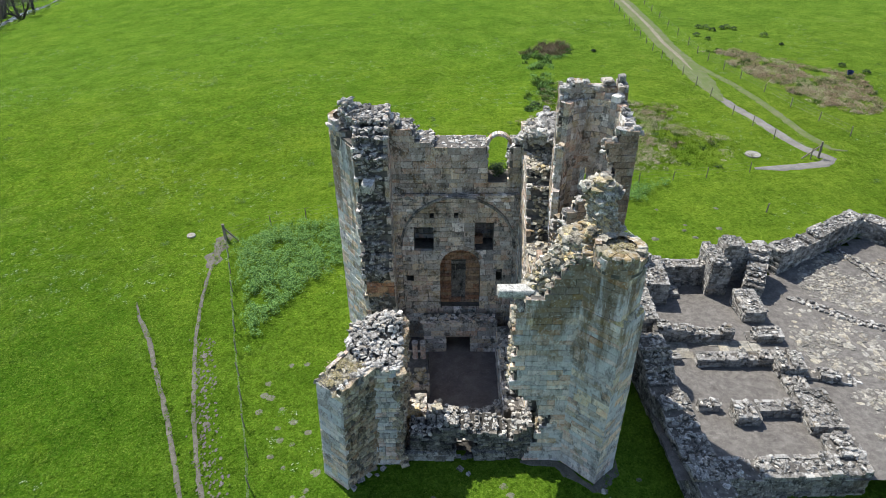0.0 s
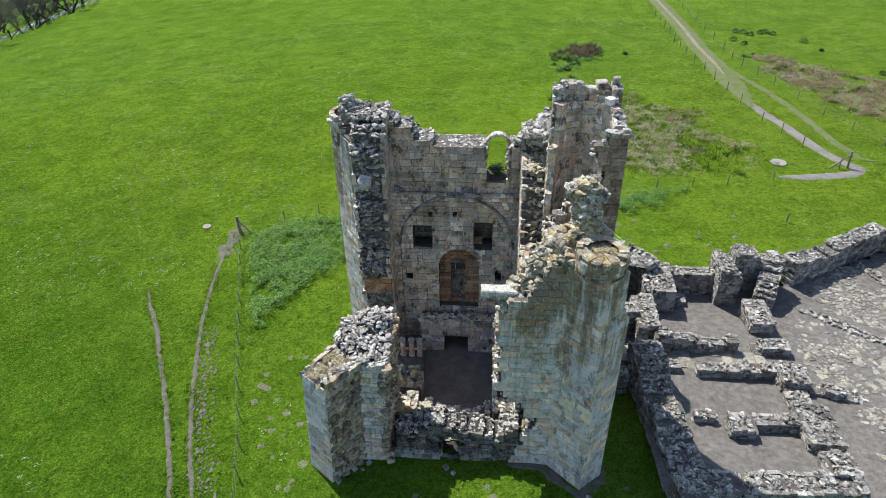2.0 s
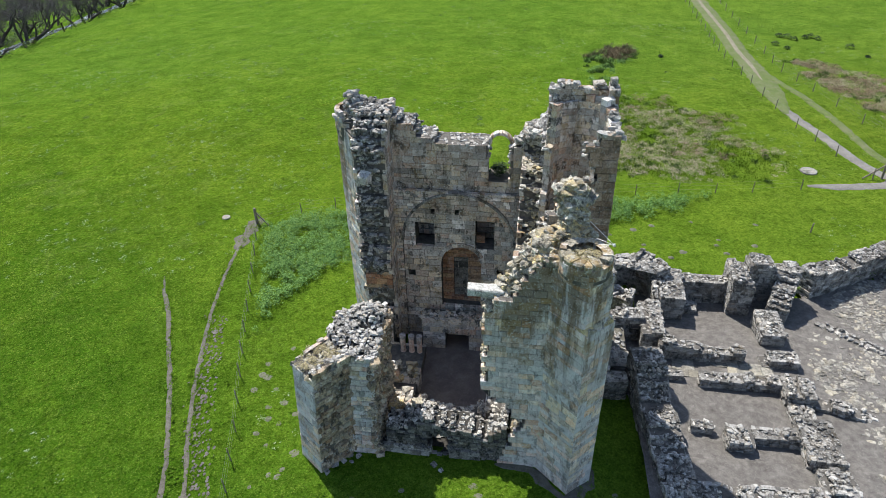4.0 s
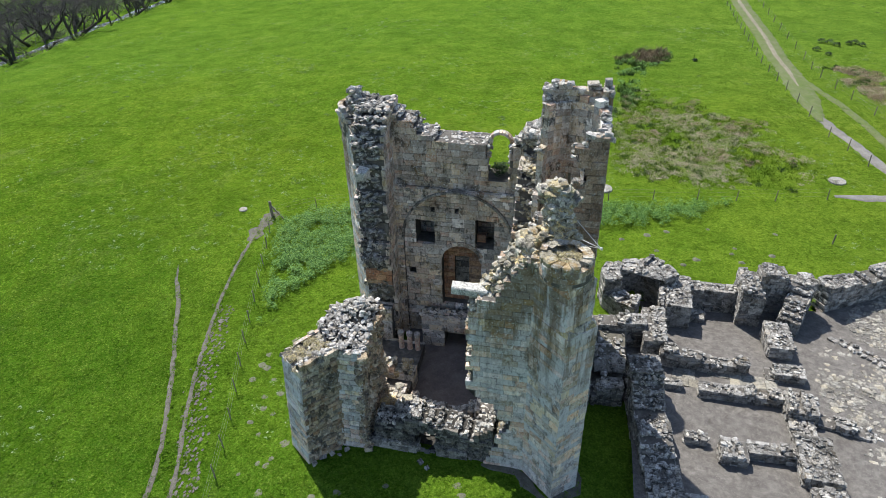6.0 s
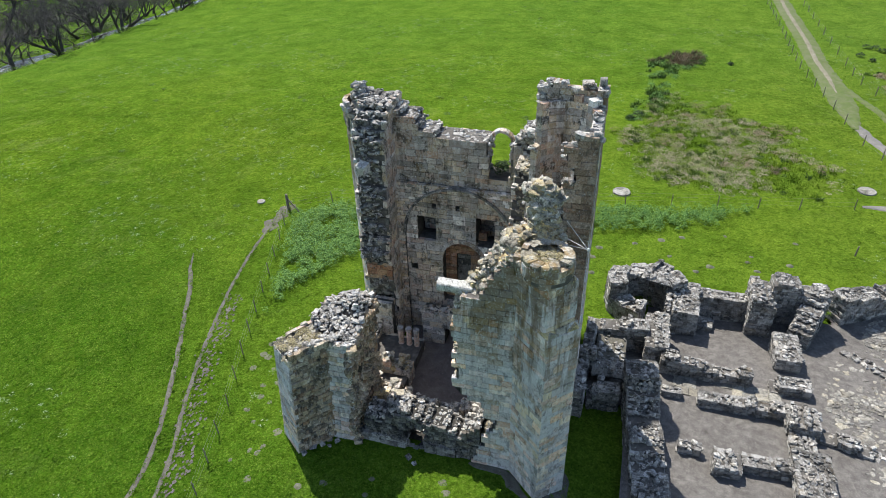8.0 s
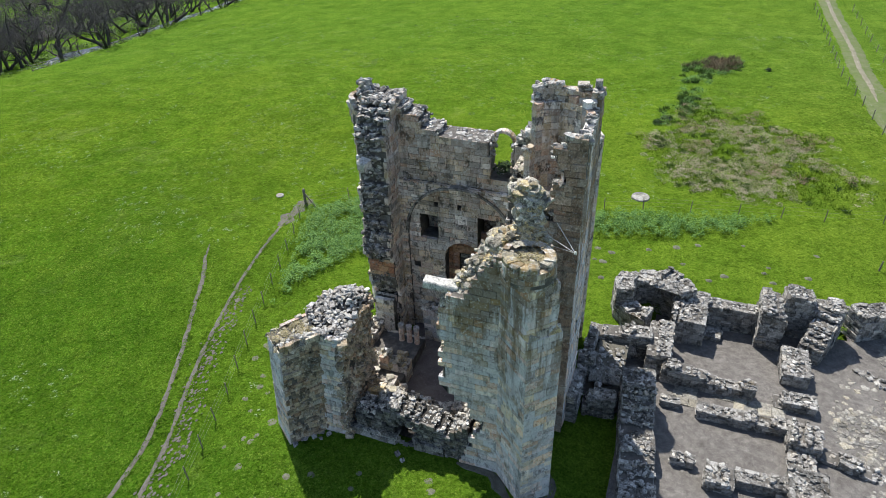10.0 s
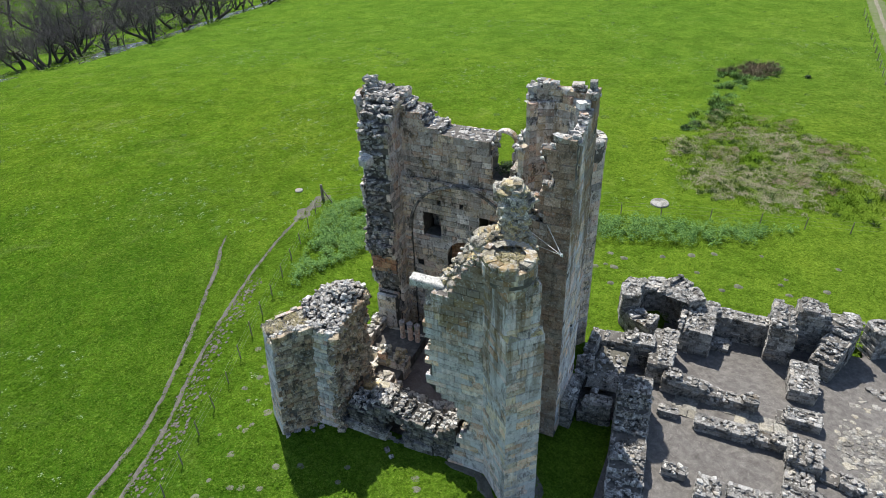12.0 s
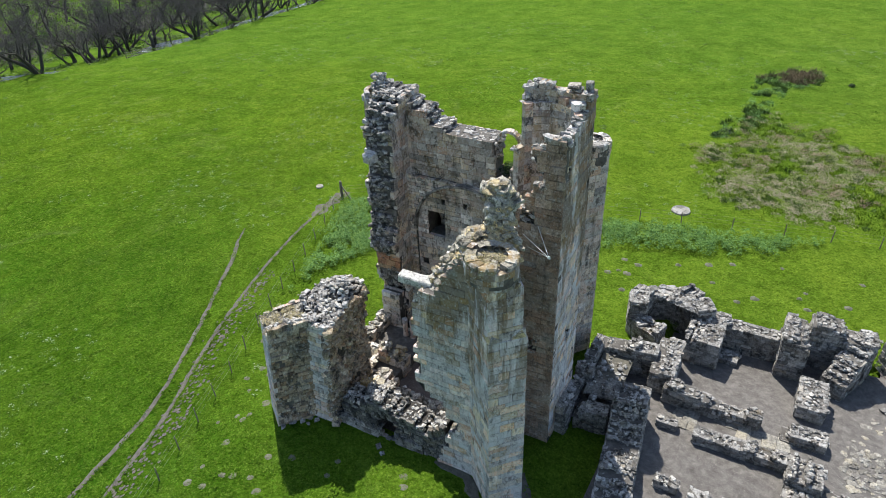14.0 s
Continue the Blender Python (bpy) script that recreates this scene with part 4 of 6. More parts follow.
def slot(u, z, u0, u1, z0, z1):
    return u0 < u < u1 and z0 < z < z1


# outer walls of the stair turret: south, east, north, west
S_LEFT = [(0, 0.0), (12.2, 0.05), (12.5, 0.4), (12.9, 0.5), (13.05, 0.95), (13.5, 1.0), (13.6, 1.35), (14.1, 1.45), (14.2, 1.85), (14.9, 1.9), (15.0, 1.45), (15.5, 1.35), (15.6, 1.7), (16.1, 1.95)]
Wall(tower, (4.85, 25.0), (7.65, 25.0), 0.45, -0.4, 16.2, lambda u, z: u > line([(a, b) for a, b in S_LEFT], z) + jag(z * 1.8, 12, 0.2) and not slot(u, z, 1.2, 1.42, 12.3, 13.0) and not slot(u, z, 1.55, 1.75, 5.7, 6.6)
     and z < 16.1, mats=(RUSSET, INNER), long=(0.35, 0.7))
E_TOP = [(0, 14.3), (0.35, 14.5), (0.5, 16.1), (1.0, 16.2), (1.6, 16.4), (2.1, 16.2), (2.5, 16.9), (3.35, 17.1)]
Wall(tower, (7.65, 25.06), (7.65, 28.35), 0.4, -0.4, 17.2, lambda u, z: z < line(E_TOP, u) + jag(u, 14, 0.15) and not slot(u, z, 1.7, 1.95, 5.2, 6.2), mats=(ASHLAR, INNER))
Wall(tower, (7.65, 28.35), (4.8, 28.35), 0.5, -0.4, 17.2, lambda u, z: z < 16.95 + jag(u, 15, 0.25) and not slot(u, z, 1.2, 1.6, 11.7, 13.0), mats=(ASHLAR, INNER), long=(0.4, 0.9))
Wall(tower, (4.8, 28.35), (4.8, 27.3), 0.4, 9.5, 17.2, lambda u, z: z < line([(0, 16.9), (0.62, 16.75), (0.66, 13.2), (1.05, 12.2)], u) + jag(u, 16, 0.2), mats=(ASHLAR, INNER))

# north wall: below the ledge, and set back above it
ARCH_C, ARCH_R = (0.48, 6.75), 3.05


def arch_in(x, z):
    return abs(x - ARCH_C[0]) < ARCH_R if z < ARCH_C[1] else math.hypot(x - ARCH_C[0], z - ARCH_C[1]) < ARCH_R


HOLES = [(-1.86, -0.82, 6.18, 7.8), (1.45, 2.45, 6.28, 7.98), (-1.0, -0.78, 8.45, 8.72), (0.31, 0.54, 8.42, 8.7), (1.78, 2.0, 8.53, 8.82), (-2.35, -2.0, 4.15, 4.55), (2.68, 3.02, 4.3, 4.72)]


def north_holes(x, z):
    if any(a < x < b and c < z < d for a, b, c, d in HOLES):
        return True
    if -0.5 < x < 1.75 and 2.0 < z < 5.35:
        return True
    return z >= 5.35 and math.hypot((x - 0.62) / 1.13, (z - 5.35) / 0.95) < 1


def mirrored(fn, x1):
    return lambda u, z: fn(x1 - u, z)


Wall(tower, (3.9, 30.95 + 1.0), (-3.0, 30.95 + 1.0), 1.0, -0.3, 9.75, mirrored(lambda x, z: (arch_in(x - 0.2, z) or arch_in(x + 0.2, z)) and not north_holes(x, z), 3.9), mats=(INNER, INNER), faces=(False, True), ends=False, ragged=lambda x, z: False)
Wall(tower, (3.9, 31.75), (-3.0, 31.75), 1.0, -0.3, 9.7, mirrored(lambda x, z: not arch_in(x, z) and not north_holes(x, z), 3.9), mats=(INNER, INNER), faces=(False, True), ends=False, long=(0.2, 0.45), course=0.2, rough=0.06, ragged=lambda x, z: False)
Wall(tower, (3.2, 32.78), (-2.6, 32.78), 0.16, 5.6, 8.4, lambda u, z: True, mats=(ASHLAR, INNER), ends=False, ragged=lambda x, z: False)
Wall(tower, (6.0, 32.6), (-4.4, 32.6), 0.7, -1.0, 9.9, mirrored(lambda x, z: not any(a - 0.1 < x < b + 0.1 and c - 0.35 < z < d + 0.35 for a, b, c, d in HOLES[:2]), 6.0), mats=(ASHLAR, INNER), long=(0.5, 0.9), ends=False, ragged=lambda x, z: False)
N_TOP = [(-4.6, 14.3), (-3.4, 13.95), (-2.8, 13.75), (-1.9, 13.35), (-0.95, 12.6), (0.3, 12.35), (2.0, 12.4), (3.2, 12.45), (3.9, 12.45), (4.3, 13.3), (5.0, 14.0), (6, 13.0)]


def north_up(x, z):
    if 2.08 < x < 3.08 and 10.5 < z < 14:
        return False
    return z < line(N_TOP, x) + jag(x, 21, 0.22)


Wall(tower, (6.0, 32.6), (-4.4, 32.6), 1.45, 9.75, 14.6, mirrored(north_up, 6.0), mats=(ASHLAR, INNER), ragged=lambda x, z: z > 11)
# lower zone of the north wall, thicker, with a low hearth
Wall(tower, (2.75, 30.7), (-1.5, 30.7), 1.0, -0.35, 1.95, mirrored(lambda x, z: not (-0.15 < x < 1.2 and z < 0.9), 2.75), mats=(INNER, INNER), faces=(False, True), ends=False, ragged=lambda x, z: False)


def arch_ring(cx, cz, r, y, a0, a1, n, depth, w, mat, name, label):
    st = Stones()
    for i in range(n):
        b = radians(a0 + (a1 - a0) * (i + 0.5) / n)
        m = Matrix.Translation((cx + r * math.cos(b), y, cz + r * math.sin(b))) @ Matrix.Rotation(math.pi / 2 - b, 4, "Y")
        st.block(m, radians(a1 - a0) / n * r - 0.012, w, depth, 0.02)
    return st.make(name, mat, tower, label)


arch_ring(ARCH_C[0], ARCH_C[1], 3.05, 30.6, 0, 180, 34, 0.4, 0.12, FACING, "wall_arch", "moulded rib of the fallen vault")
arch_ring(0.62, 5.2, 1.22, 30.88, 5, 175, 11, 0.4, 0.26, INNER, "fireplace_arch", "arched hood stones of the fireplace")
arch_ring(2.58, 12.35, 0.58, 31.5, 8, 172, 11, 0.36, 0.15, ASHLAR, "window_arch", "thin free-standing arch over the broken window")
for z0, y, x0, x1, d in ((9.72, 31.05, -3.0, 3.8, 0.5), (1.95, 30.2, -1.5, 2.7, 0.8)):
    led = Stones()
    x = x0
    while x < x1:
        for _ in range(5):
            led.rock((x, y + RND.uniform(-d / 2, d / 2), z0 + RND.uniform(-0.06, 0.05)), RND.uniform(0.16, 0.4), 0.45, 0.25)
        x += 0.17
    led.make("ledge", LICHEN if z0 > 5 else INNER, tower, "rough rubble ledge along the wall")
# hearth back with a deep flue slot
Wall(tower, (1.9, 31.95), (-0.65, 31.95), 0.35, 2.0, 6.4, mirrored(lambda x, z: not (0.15 < x < 0.95 and 2.2 < z < 5.2), 1.9), mats=(REDDISH, REDDISH), faces=(False, True), long=(0.5, 0.9), ends=False, ragged=lambda x, z: False)
# Dark panel: the shade of a deeper flue slot put into its colour.
Wall(tower, (1.15, 32.0), (-0.05, 32.0), 0.14, 2.0, 5.4, lambda u, z: True, mats=(SHADED, SHADED), faces=(False, True), ends=False, ragged=lambda x, z: False)

# west wall: what stands beside the north wall, torn open to the south
W_FACE = [(-1, 29.9), (3.0, 29.8), (4.4, 29.6), (5.2, 29.2), (9, 29.35), (13, 29.5), (14.2, 30.4)]


def west_in(u, z):
    y = 32.6 - u
    return y > line(W_FACE, z) + jag(z, 31, 0.3) and z < 14.1 - 0.5 * max(0, 31 - y) + jag(y, 32, 0.3)


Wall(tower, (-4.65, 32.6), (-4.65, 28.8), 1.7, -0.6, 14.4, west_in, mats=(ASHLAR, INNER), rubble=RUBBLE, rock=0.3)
# patch of scorched masonry where the wall was torn away
Wall(tower, (-4.5, 29.42), (-3.0, 29.42), 0.3, 4.2, 5.3, lambda u, z: True, mats=(REDDISH, REDDISH), ends=False, ragged=lambda x, z: False)

# low remains of the west wall, with a raised floor, piers and three short columns
Wall(tower, (-4.6, 29.6), (-4.6, 25.0), 0.8, -0.5, 1.6, lambda u, z: z < 0.95 + jag(u, 51, 0.3), mats=(ASHLAR, INNER), rubble=PAVING)
Wall(tower, (-2.7, 26.0), (-1.1, 26.0), 0.8, -0.4, 1.5, lambda u, z: z < 1.15 + 0.15 * math.sin(u * 7), mats=(INNER, INNER), rubble=LICHEN, rock=0.3, flat=0.75, sink=-0.02, caps=True, name="pier")
Wall(tower, (-3.6, 24.8), (-2.7, 24.8), 1.9, -0.4, 1.3, lambda u, z: z < 1.05, mats=(INNER, INNER), rubble=LICHEN, rock=0.45, flat=0.3, caps=True, name="pier")
Wall(tower, (-1.75, 23.85), (-1.2, 23.85), 1.3, -0.4, 1.4, lambda u, z: z < 1.1, mats=(INNER, INNER), rubble=LICHEN, rock=0.5, flat=0.3, caps=True, name="pier")
slab = Stones()
slab.block(pose(-1.95, 23.65, 1.05, 0, 0, 4), 0.85, 0.3, 0.45, 0.03)
slab.block(pose(-0.55, 22.85, 2.15, 3, 5, 20), 0.5, 0.45, 0.45, 0.05)
slab.block(pose(-1.0, 22.7, 2.0, -4, 3, -12), 0.4, 0.3, 0.4, 0.05)
slab.make("loose_block", LICHEN, tower, "squared blocks lying on the broken wall")
Wall(tower, (-3.9, 25.1), (-1.2, 25.1), 4.0, -0.4, 0.35, lambda u, z: True, mats=(INNER, INNER), ragged=lambda x, z: False, name="raised_floor")
Wall(tower, (-4.3, 29.15), (-1.4, 29.15), 0.6, 0.2, 2.6, lambda u, z: (z < 1.9 and u > 2.8) or u < 1.2, mats=(INNER, INNER), ends=False, ragged=lambda x, z: False)


def column(x, y, z0, h):
    bm = bmesh.new()
    for r, z, d in ((0.17, 0.08, 0.16), (0.15, h / 2, h - 0.3), (0.175, h - 0.1, 0.2)):
        g = bmesh.ops.create_cone(bm, cap_ends=True, segments=10, radius1=r, radius2=r if d > 0.3 else r * 1.05, depth=d)
        bmesh.ops.translate(bm, verts=g["verts"], vec=(x, y, z0 + z))
    return part("column", bm, ASHLAR, tower, "short worn stone column in the wall niche")


for x in (-2.45, -1.95, -1.5):
    column(x, 28.55, 0.34, 1.3)
white = Stones()
white.block(pose(-3.97, 28.62, 11.45, 5, 4, -8), 0.55, 0.5, 0.6, 0.08)
white.make("loose_block", PALESLAB, tower, "pale squared block jutting from the torn wall", kind="")
Wall(tower, (3.8, 23.5), (3.8, 29.8), 1.1, -0.4, 2.4, lambda u, z: z < 2.0 + jag(u, 53, 0.5), mats=(INNER, INNER))
Wall(tower, (-1.9, 23.6), (3.2, 23.6), 0.9, -0.4, 2.2, lambda u, z: z < 0.9 + jag(u, 54, 0.5), mats=(INNER, INNER))
fl = Stones()
fl.box(Matrix(), (-2.5, 22.4, -0.4), (4.0, 31.0, -0.2))
tagged(fl.make("floor", FLOOR, None, kind=""), "trodden dark earth floor inside the tower", "floor", kind="structure")

# a long dressed stone that sticks out of the broken south wall
sl = Stones()
sl.block(pose(2.75, 21.72, 10.5, 0, 3, 3), 1.5, 0.34, 0.5, 0.05)
sl.make("projecting_slab", PALESLAB, tower, "pale slab sticking out of the broken wall", kind="")

# ---- the yard and its low walls ----


def yard():
    xs = [7.7 + i * 0.9 for i in range(44)]
    ys = [19.6 + i * 0.9 for i in range(26)]
    verts = [(x, y, yard_z(y) + 0.03 * noise.noise((x * 0.8, y * 0.8, 1))) for y in ys for x in xs]
    w = len(xs)
    faces = []
    for j in range(len(ys) - 1):
        for i in range(w - 1):
            if within(YARD, xs[i] + 0.45, ys[j] + 0.45):
                faces.append((j * w + i, j * w + i + 1, (j + 1) * w + i + 1, (j + 1) * w + i))
    return tagged(mesh_ob("courtyard_floor", verts, faces, GRAVEL, smooth=True), "grey gravel floor of the ruined courtyard rooms", "gravel floor", kind="structure")


yard()


def low_wall(p, q, thick, top, label="low ruined rubble wall with broken uneven top", seed=1, z0=-0.8, singles=30, rocks=60, course=0.2, end=None):
    def fill(u, z):
        t = top(u) if callable(top) else top
        return z < t + jag(u, seed, 0.3)
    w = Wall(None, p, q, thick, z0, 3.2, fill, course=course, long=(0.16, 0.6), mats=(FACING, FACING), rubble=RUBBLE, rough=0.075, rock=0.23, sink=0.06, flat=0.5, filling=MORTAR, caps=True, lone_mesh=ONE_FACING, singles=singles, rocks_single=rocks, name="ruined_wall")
    tagged(w.core, label, "ruined wall", "low walls of the courtyard")
    return w


low_wall((10.05, 28.3), (11.2, 18.4), 1.55, lambda u: line([(0, 2.3), (0.5, 2.45), (1.6, 2.5), (2.4, 2.2), (3.2, 1.75), (10, 1.6)], u), seed=61, label="thick low ruined curtain wall with dark rubble top", rocks=120)
low_wall((11.2, 19.5), (19.3, 19.7), 1.2, 1.65, seed=62, label="low ruined south wall of the courtyard")
low_wall((12.0, 29.95), (16.65, 29.95), 0.7, lambda u: line([(0, 1.55), (0.8, 1.4), (1.0, 1.15), (4.7, 1.0)], u), seed=63)
low_wall((12.15, 28.1), (13.1, 28.1), 0.5, 0.75, seed=101)
low_wall((13.95, 27.75), (18.1, 27.75), 0.7, 1.0, seed=64)
low_wall((12.9, 24.2), (13.9, 24.2), 0.5, 0.98, seed=65)
low_wall((15.7, 23.75), (18.0, 23.75), 0.7, 1.4, seed=66)
low_wall((14.4, 23.1), (15.6, 23.1), 1.15, 1.4, seed=67, label="square ruined stone pier standing in the room")
low_wall((17.85, 22.4), (19.4, 22.4), 2.6, lambda u: 1.85 - 0.1 * u, seed=68, label="broad ruined cross wall of the courtyard")
low_wall((18.0, 20.6), (19.4, 20.6), 1.4, 1.6, seed=69, label="broad ruined cross wall of the courtyard")
low_wall((18.05, 25.0), (19.2, 25.0), 1.6, 1.05, seed=102, label="broken low foot of the ruined cross wall")
low_wall((18.05, 26.75), (19.45, 26.75), 1.5, 1.35, seed=70, label="broad ruined cross wall of the courtyard")
low_wall((19.5, 26.7), (22.2, 26.0), 0.75, lambda u: 0.95 - 0.08 * u, seed=71, label="low broken row of rubble across the courtyard")
low_wall((17.65, 29.85), (19.6, 29.85), 0.9, lambda u: line([(0, 0.6), (0.4, 1.0), (1.95, 0.95)], u), seed=72)
low_wall((18.15, 32.1), (19.45, 32.1), 2.3, 0.95, seed=73, label="square ruined stone pier standing in the courtyard")
low_wall((13.0, 36.4), (17.0, 36.4), 0.9, 1.05, seed=74)
low_wall((13.5, 35.1), (15.05, 35.1), 0.9, -0.15, seed=75, label="low ruined stone bench against the wall", z0=-1.2)
low_wall((16.9, 35.3), (18.2, 35.3), 2.4, lambda u: line([(0, 1.95), (0.9, 1.9), (1.3, 1.5)], u), seed=76, label="tall ruined cross wall with broken top", z0=-1.2)
low_wall((18.2, 36.9), (21.4, 37.1), 1.2, lambda u: 2.15 - 0.12 * u, seed=77, z0=-1.2)
low_wall((20.2, 34.6), (21.4, 37.3), 1.2, lambda u: 0.7 + 0.35 * u, seed=78, label="ragged sloping cross wall of the courtyard", z0=-1.2)
low_wall((22.5, 37.6), (30.4, 42.4), 1.2, 1.0, seed=79, label="long low ruined curtain wall at the meadow")
low_wall((30.2, 42.6), (36, 37.5), 1.2, 0.8, seed=80, label="long low ruined curtain wall at the meadow")
low_wall((11.1, 30.6), (12.3, 30.6), 3.0, 1.5, seed=81)
low_wall((12.2, 34.2), (14.0, 34.2), 2.6, 1.3, seed=82)
low_wall((7.9, 31.4), (11.2, 31.6), 0.9, 1.6, seed=83)
OVEN = (11.0, 36.0)
for i in range(9):
    a0, a1 = radians(262 - i * 27), radians(262 - (i + 1) * 27 - 3)
    low_wall((OVEN[0] + 2.45 * math.cos(a1), OVEN[1] + 2.25 * math.sin(a1)), (OVEN[0] + 2.45 * math.cos(a0), OVEN[1] + 2.25 * math.sin(a0)), 1.05, (1.2 if i < 2 else 1.7 + 0.35 * math.sin(i)), seed=90 + i, label="curved ruined wall of a small round chamber", singles=12, rocks=25)
roof = Stones()
for i in range(60):
    roof.rock((OVEN[0] + RND.uniform(-1.3, 1.2), OVEN[1] + RND.uniform(0.5, 1.6), 1.75 + RND.uniform(-0.1, 0.15)), RND.uniform(0.35, 0.6), 0.4, 0.2)
v, f = HULLS[3]
m = pose(OVEN[0] + 0.6, OVEN[1] + 0.4, 1.75, 0, 3, -12) @ Matrix.Diagonal((2.2, 0.55, 0.25, 1))
roof.add([m @ p for p in v], f)
tagged(roof.make("vault", RUBBLE, None, kind=""), "broken stone vault over the round chamber", "ruined vault")
low_wall((8.4, 26.6), (10.0, 26.75), 0.8, lambda u: line([(0, 0.9), (0.5, 1.35), (1.1, 1.2), (1.6, 1.45)], u), seed=87, label="broken rubble wall below the raised landing")
landing = Stones()
landing.box(Matrix(), (8.5, 28.15, 0.92), (10.1, 31.5, 1.1))
tagged(landing.make("floor", EARTH, None, kind=""), "raised earth landing beside the stair turret", "floor", kind="structure")
litter = Stones()
for _ in range(90):
    litter.rock((RND.uniform(8.5, 10.0), RND.uniform(28.2, 31.3) - 0.9 * RND.random() ** 3, 1.12 + RND.uniform(-0.04, 0.08)), RND.choice((0.12, 0.18, 0.25, 0.36)), 0.6, 0.4)
tagged(litter.make("rubble", RUBBLE, None), "loose rubble lying on the raised landing", "rubble")
low_wall((7.68, 25.9), (8.2, 25.9), 1.1, lambda u: 1.9 - 0.8 * u, seed=103, label="stub of wall against the stair turret", singles=8, rocks=10)
low_wall((7.7, 28.9), (8.5, 28.9), 0.6, 1.75, seed=104, label="stub of wall against the stair turret", singles=8, rocks=10)
low_wall((8.15, 27.2), (8.4, 31.6), 0.5, lambda u: 1.3 + 0.1 * u, seed=88, label="ragged parapet wall beside the raised landing")



def paving(name, poly, size, singles, label, z=0.02, gap=0.025, rise=0.05, gaps=0.25):
    """Flat stones of uneven size laid over a floor."""
    xs, ys = [p[0] for p in poly], [p[1] for p in poly]
    host = None
    rest, count = Stones(), 0
    y = min(ys)
    things = []
    while y < max(ys):
        h = RND.uniform(*size)
        x = min(xs) + RND.uniform(-0.2, 0)
        while x < max(xs):
            w = RND.uniform(*size) * 1.25
            if within(poly, x + w / 2, y + h / 2) and noise.noise((x * 0.5, y * 0.5, 6)) > -gaps:
                m = pose(x + w / 2, y + h / 2, yard_z(y + h / 2) + z + RND.uniform(0.2, 1) * rise, -90 + RND.uniform(-2, 2), RND.uniform(-4, 4), 0)
                m = m @ Matrix.Rotation(RND.uniform(-0.06, 0.06), 4, "Y")
                if len(things) < singles:
                    things.append(m @ Matrix.Diagonal((w - gap, 0.12, h - gap, 1)))
                else:
                    rest.block(m, w - gap, h - gap, 0.12, 0.03)
            x += w
        y += h
    if rest.v:
        host = tagged(rest.make(name, PAVING, None, kind=""), label, "paving", kind="structure")
    else:
        host = tagged(empty(name, (xs[0], ys[0], yard_z(ys[0]))), label, "paving", kind="structure")
    for m in things:
        ob = new("paving_stone", ONE_SLAB)
        ob.parent = host
        ob.matrix_parent_inverse = host.matrix_world.inverted()
        ob.matrix_world = m


paving("pavement", [(12.9, 28.5), (18.1, 28.5), (18.1, 29.9), (12.9, 29.9)], (0.4, 0.6), 60, "worn flagstone passage between two low walls")
paving("pavement", [(8.5, 28.0), (10.1, 28.0), (10.1, 29.4), (8.9, 29.4)], (0.6, 0.95), 20, "tilted flagstones on the raised landing", z=0.82, gaps=2)


def cobbles(poly, size, singles, label, sunk=0.5, seed=6):
    """Rough stones of uneven size, sunk in the gravel."""
    xs, ys = [p[0] for p in poly], [p[1] for p in poly]
    rest, lone = Stones(), []
    step = size * 0.82
    y = min(ys)
    while y < max(ys):
        x = min(xs)
        while x < max(xs):
            px, py = x + RND.uniform(-0.4, 0.4) * step, y + RND.uniform(-0.4, 0.4) * step
            if within(poly, px, py) and noise.noise((px * 0.45, py * 0.45, seed)) + RND.uniform(-0.25, 0.25) > -0.12:
                s = size * RND.choice((0.6, 0.8, 0.9, 1.0, 1.3, 1.6))
                m = rock_pose((px, py, yard_z(py) + 0.01 - s * 0.1 + RND.uniform(0, 0.035)), s, 0.32, 0.06)
                if len(lone) < singles:
                    lone.append(m)
                else:
                    v, f = RND.choice(HULLS)
                    rest.add([m @ p for p in v], f)
            x += step
        y += step
    host = tagged(rest.make("pavement", PAVING, None, kind=""), label, "paving", kind="structure")
    for m in lone:
        ob = new("stone", RND.choice(ONE_COBBLE))
        ob.parent = host
        ob.matrix_world = m


cobbles([(20.4, 27.2), (25, 26.6), (30, 29.5), (26, 31.5), (23.4, 33.6), (21.5, 34.0), (20.4, 31)], 0.34, 120, "uneven cobbled paving of the open courtyard")
cobbles([(20.8, 20.5), (33, 20.5), (33, 26.5), (23.5, 26), (21, 25.5)], 0.27, 60, "broken cobbles sunk in the courtyard gravel", seed=16)
cobbles([(23.4, 35.6), (27.5, 31.6), (34, 31), (33, 39), (27, 40.2), (24.0, 38)], 0.26, 60, "broken cobbles sunk in the courtyard gravel", seed=26)


def kerb(pts, size, label):
    """A row of edge stones along a line."""
    host, rocks = None, []
    for a, b in zip(pts, pts[1:]):
        k = max(1, int(math.dist(a, b) / (size * 0.8)))
        for i in range(k):
            x, y = a[0] + (b[0] - a[0]) * i / k, a[1] + (b[1] - a[1]) * i / k
            rocks.append(rock_pose((x + RND.uniform(-0.06, 0.06), y + RND.uniform(-0.06, 0.06), yard_z(y) + 0.08), size * RND.uniform(0.8, 1.4), 0.6, 0.2))
    host = tagged(empty("kerb", (pts[0][0], pts[0][1], yard_z(pts[0][1]))), label, "kerb")
    for m in rocks:
        ob = new("stone", RND.choice(ONE_ROCK))
        ob.parent = host
        ob.matrix_parent_inverse = host.matrix_world.inverted()
        ob.matrix_world = m


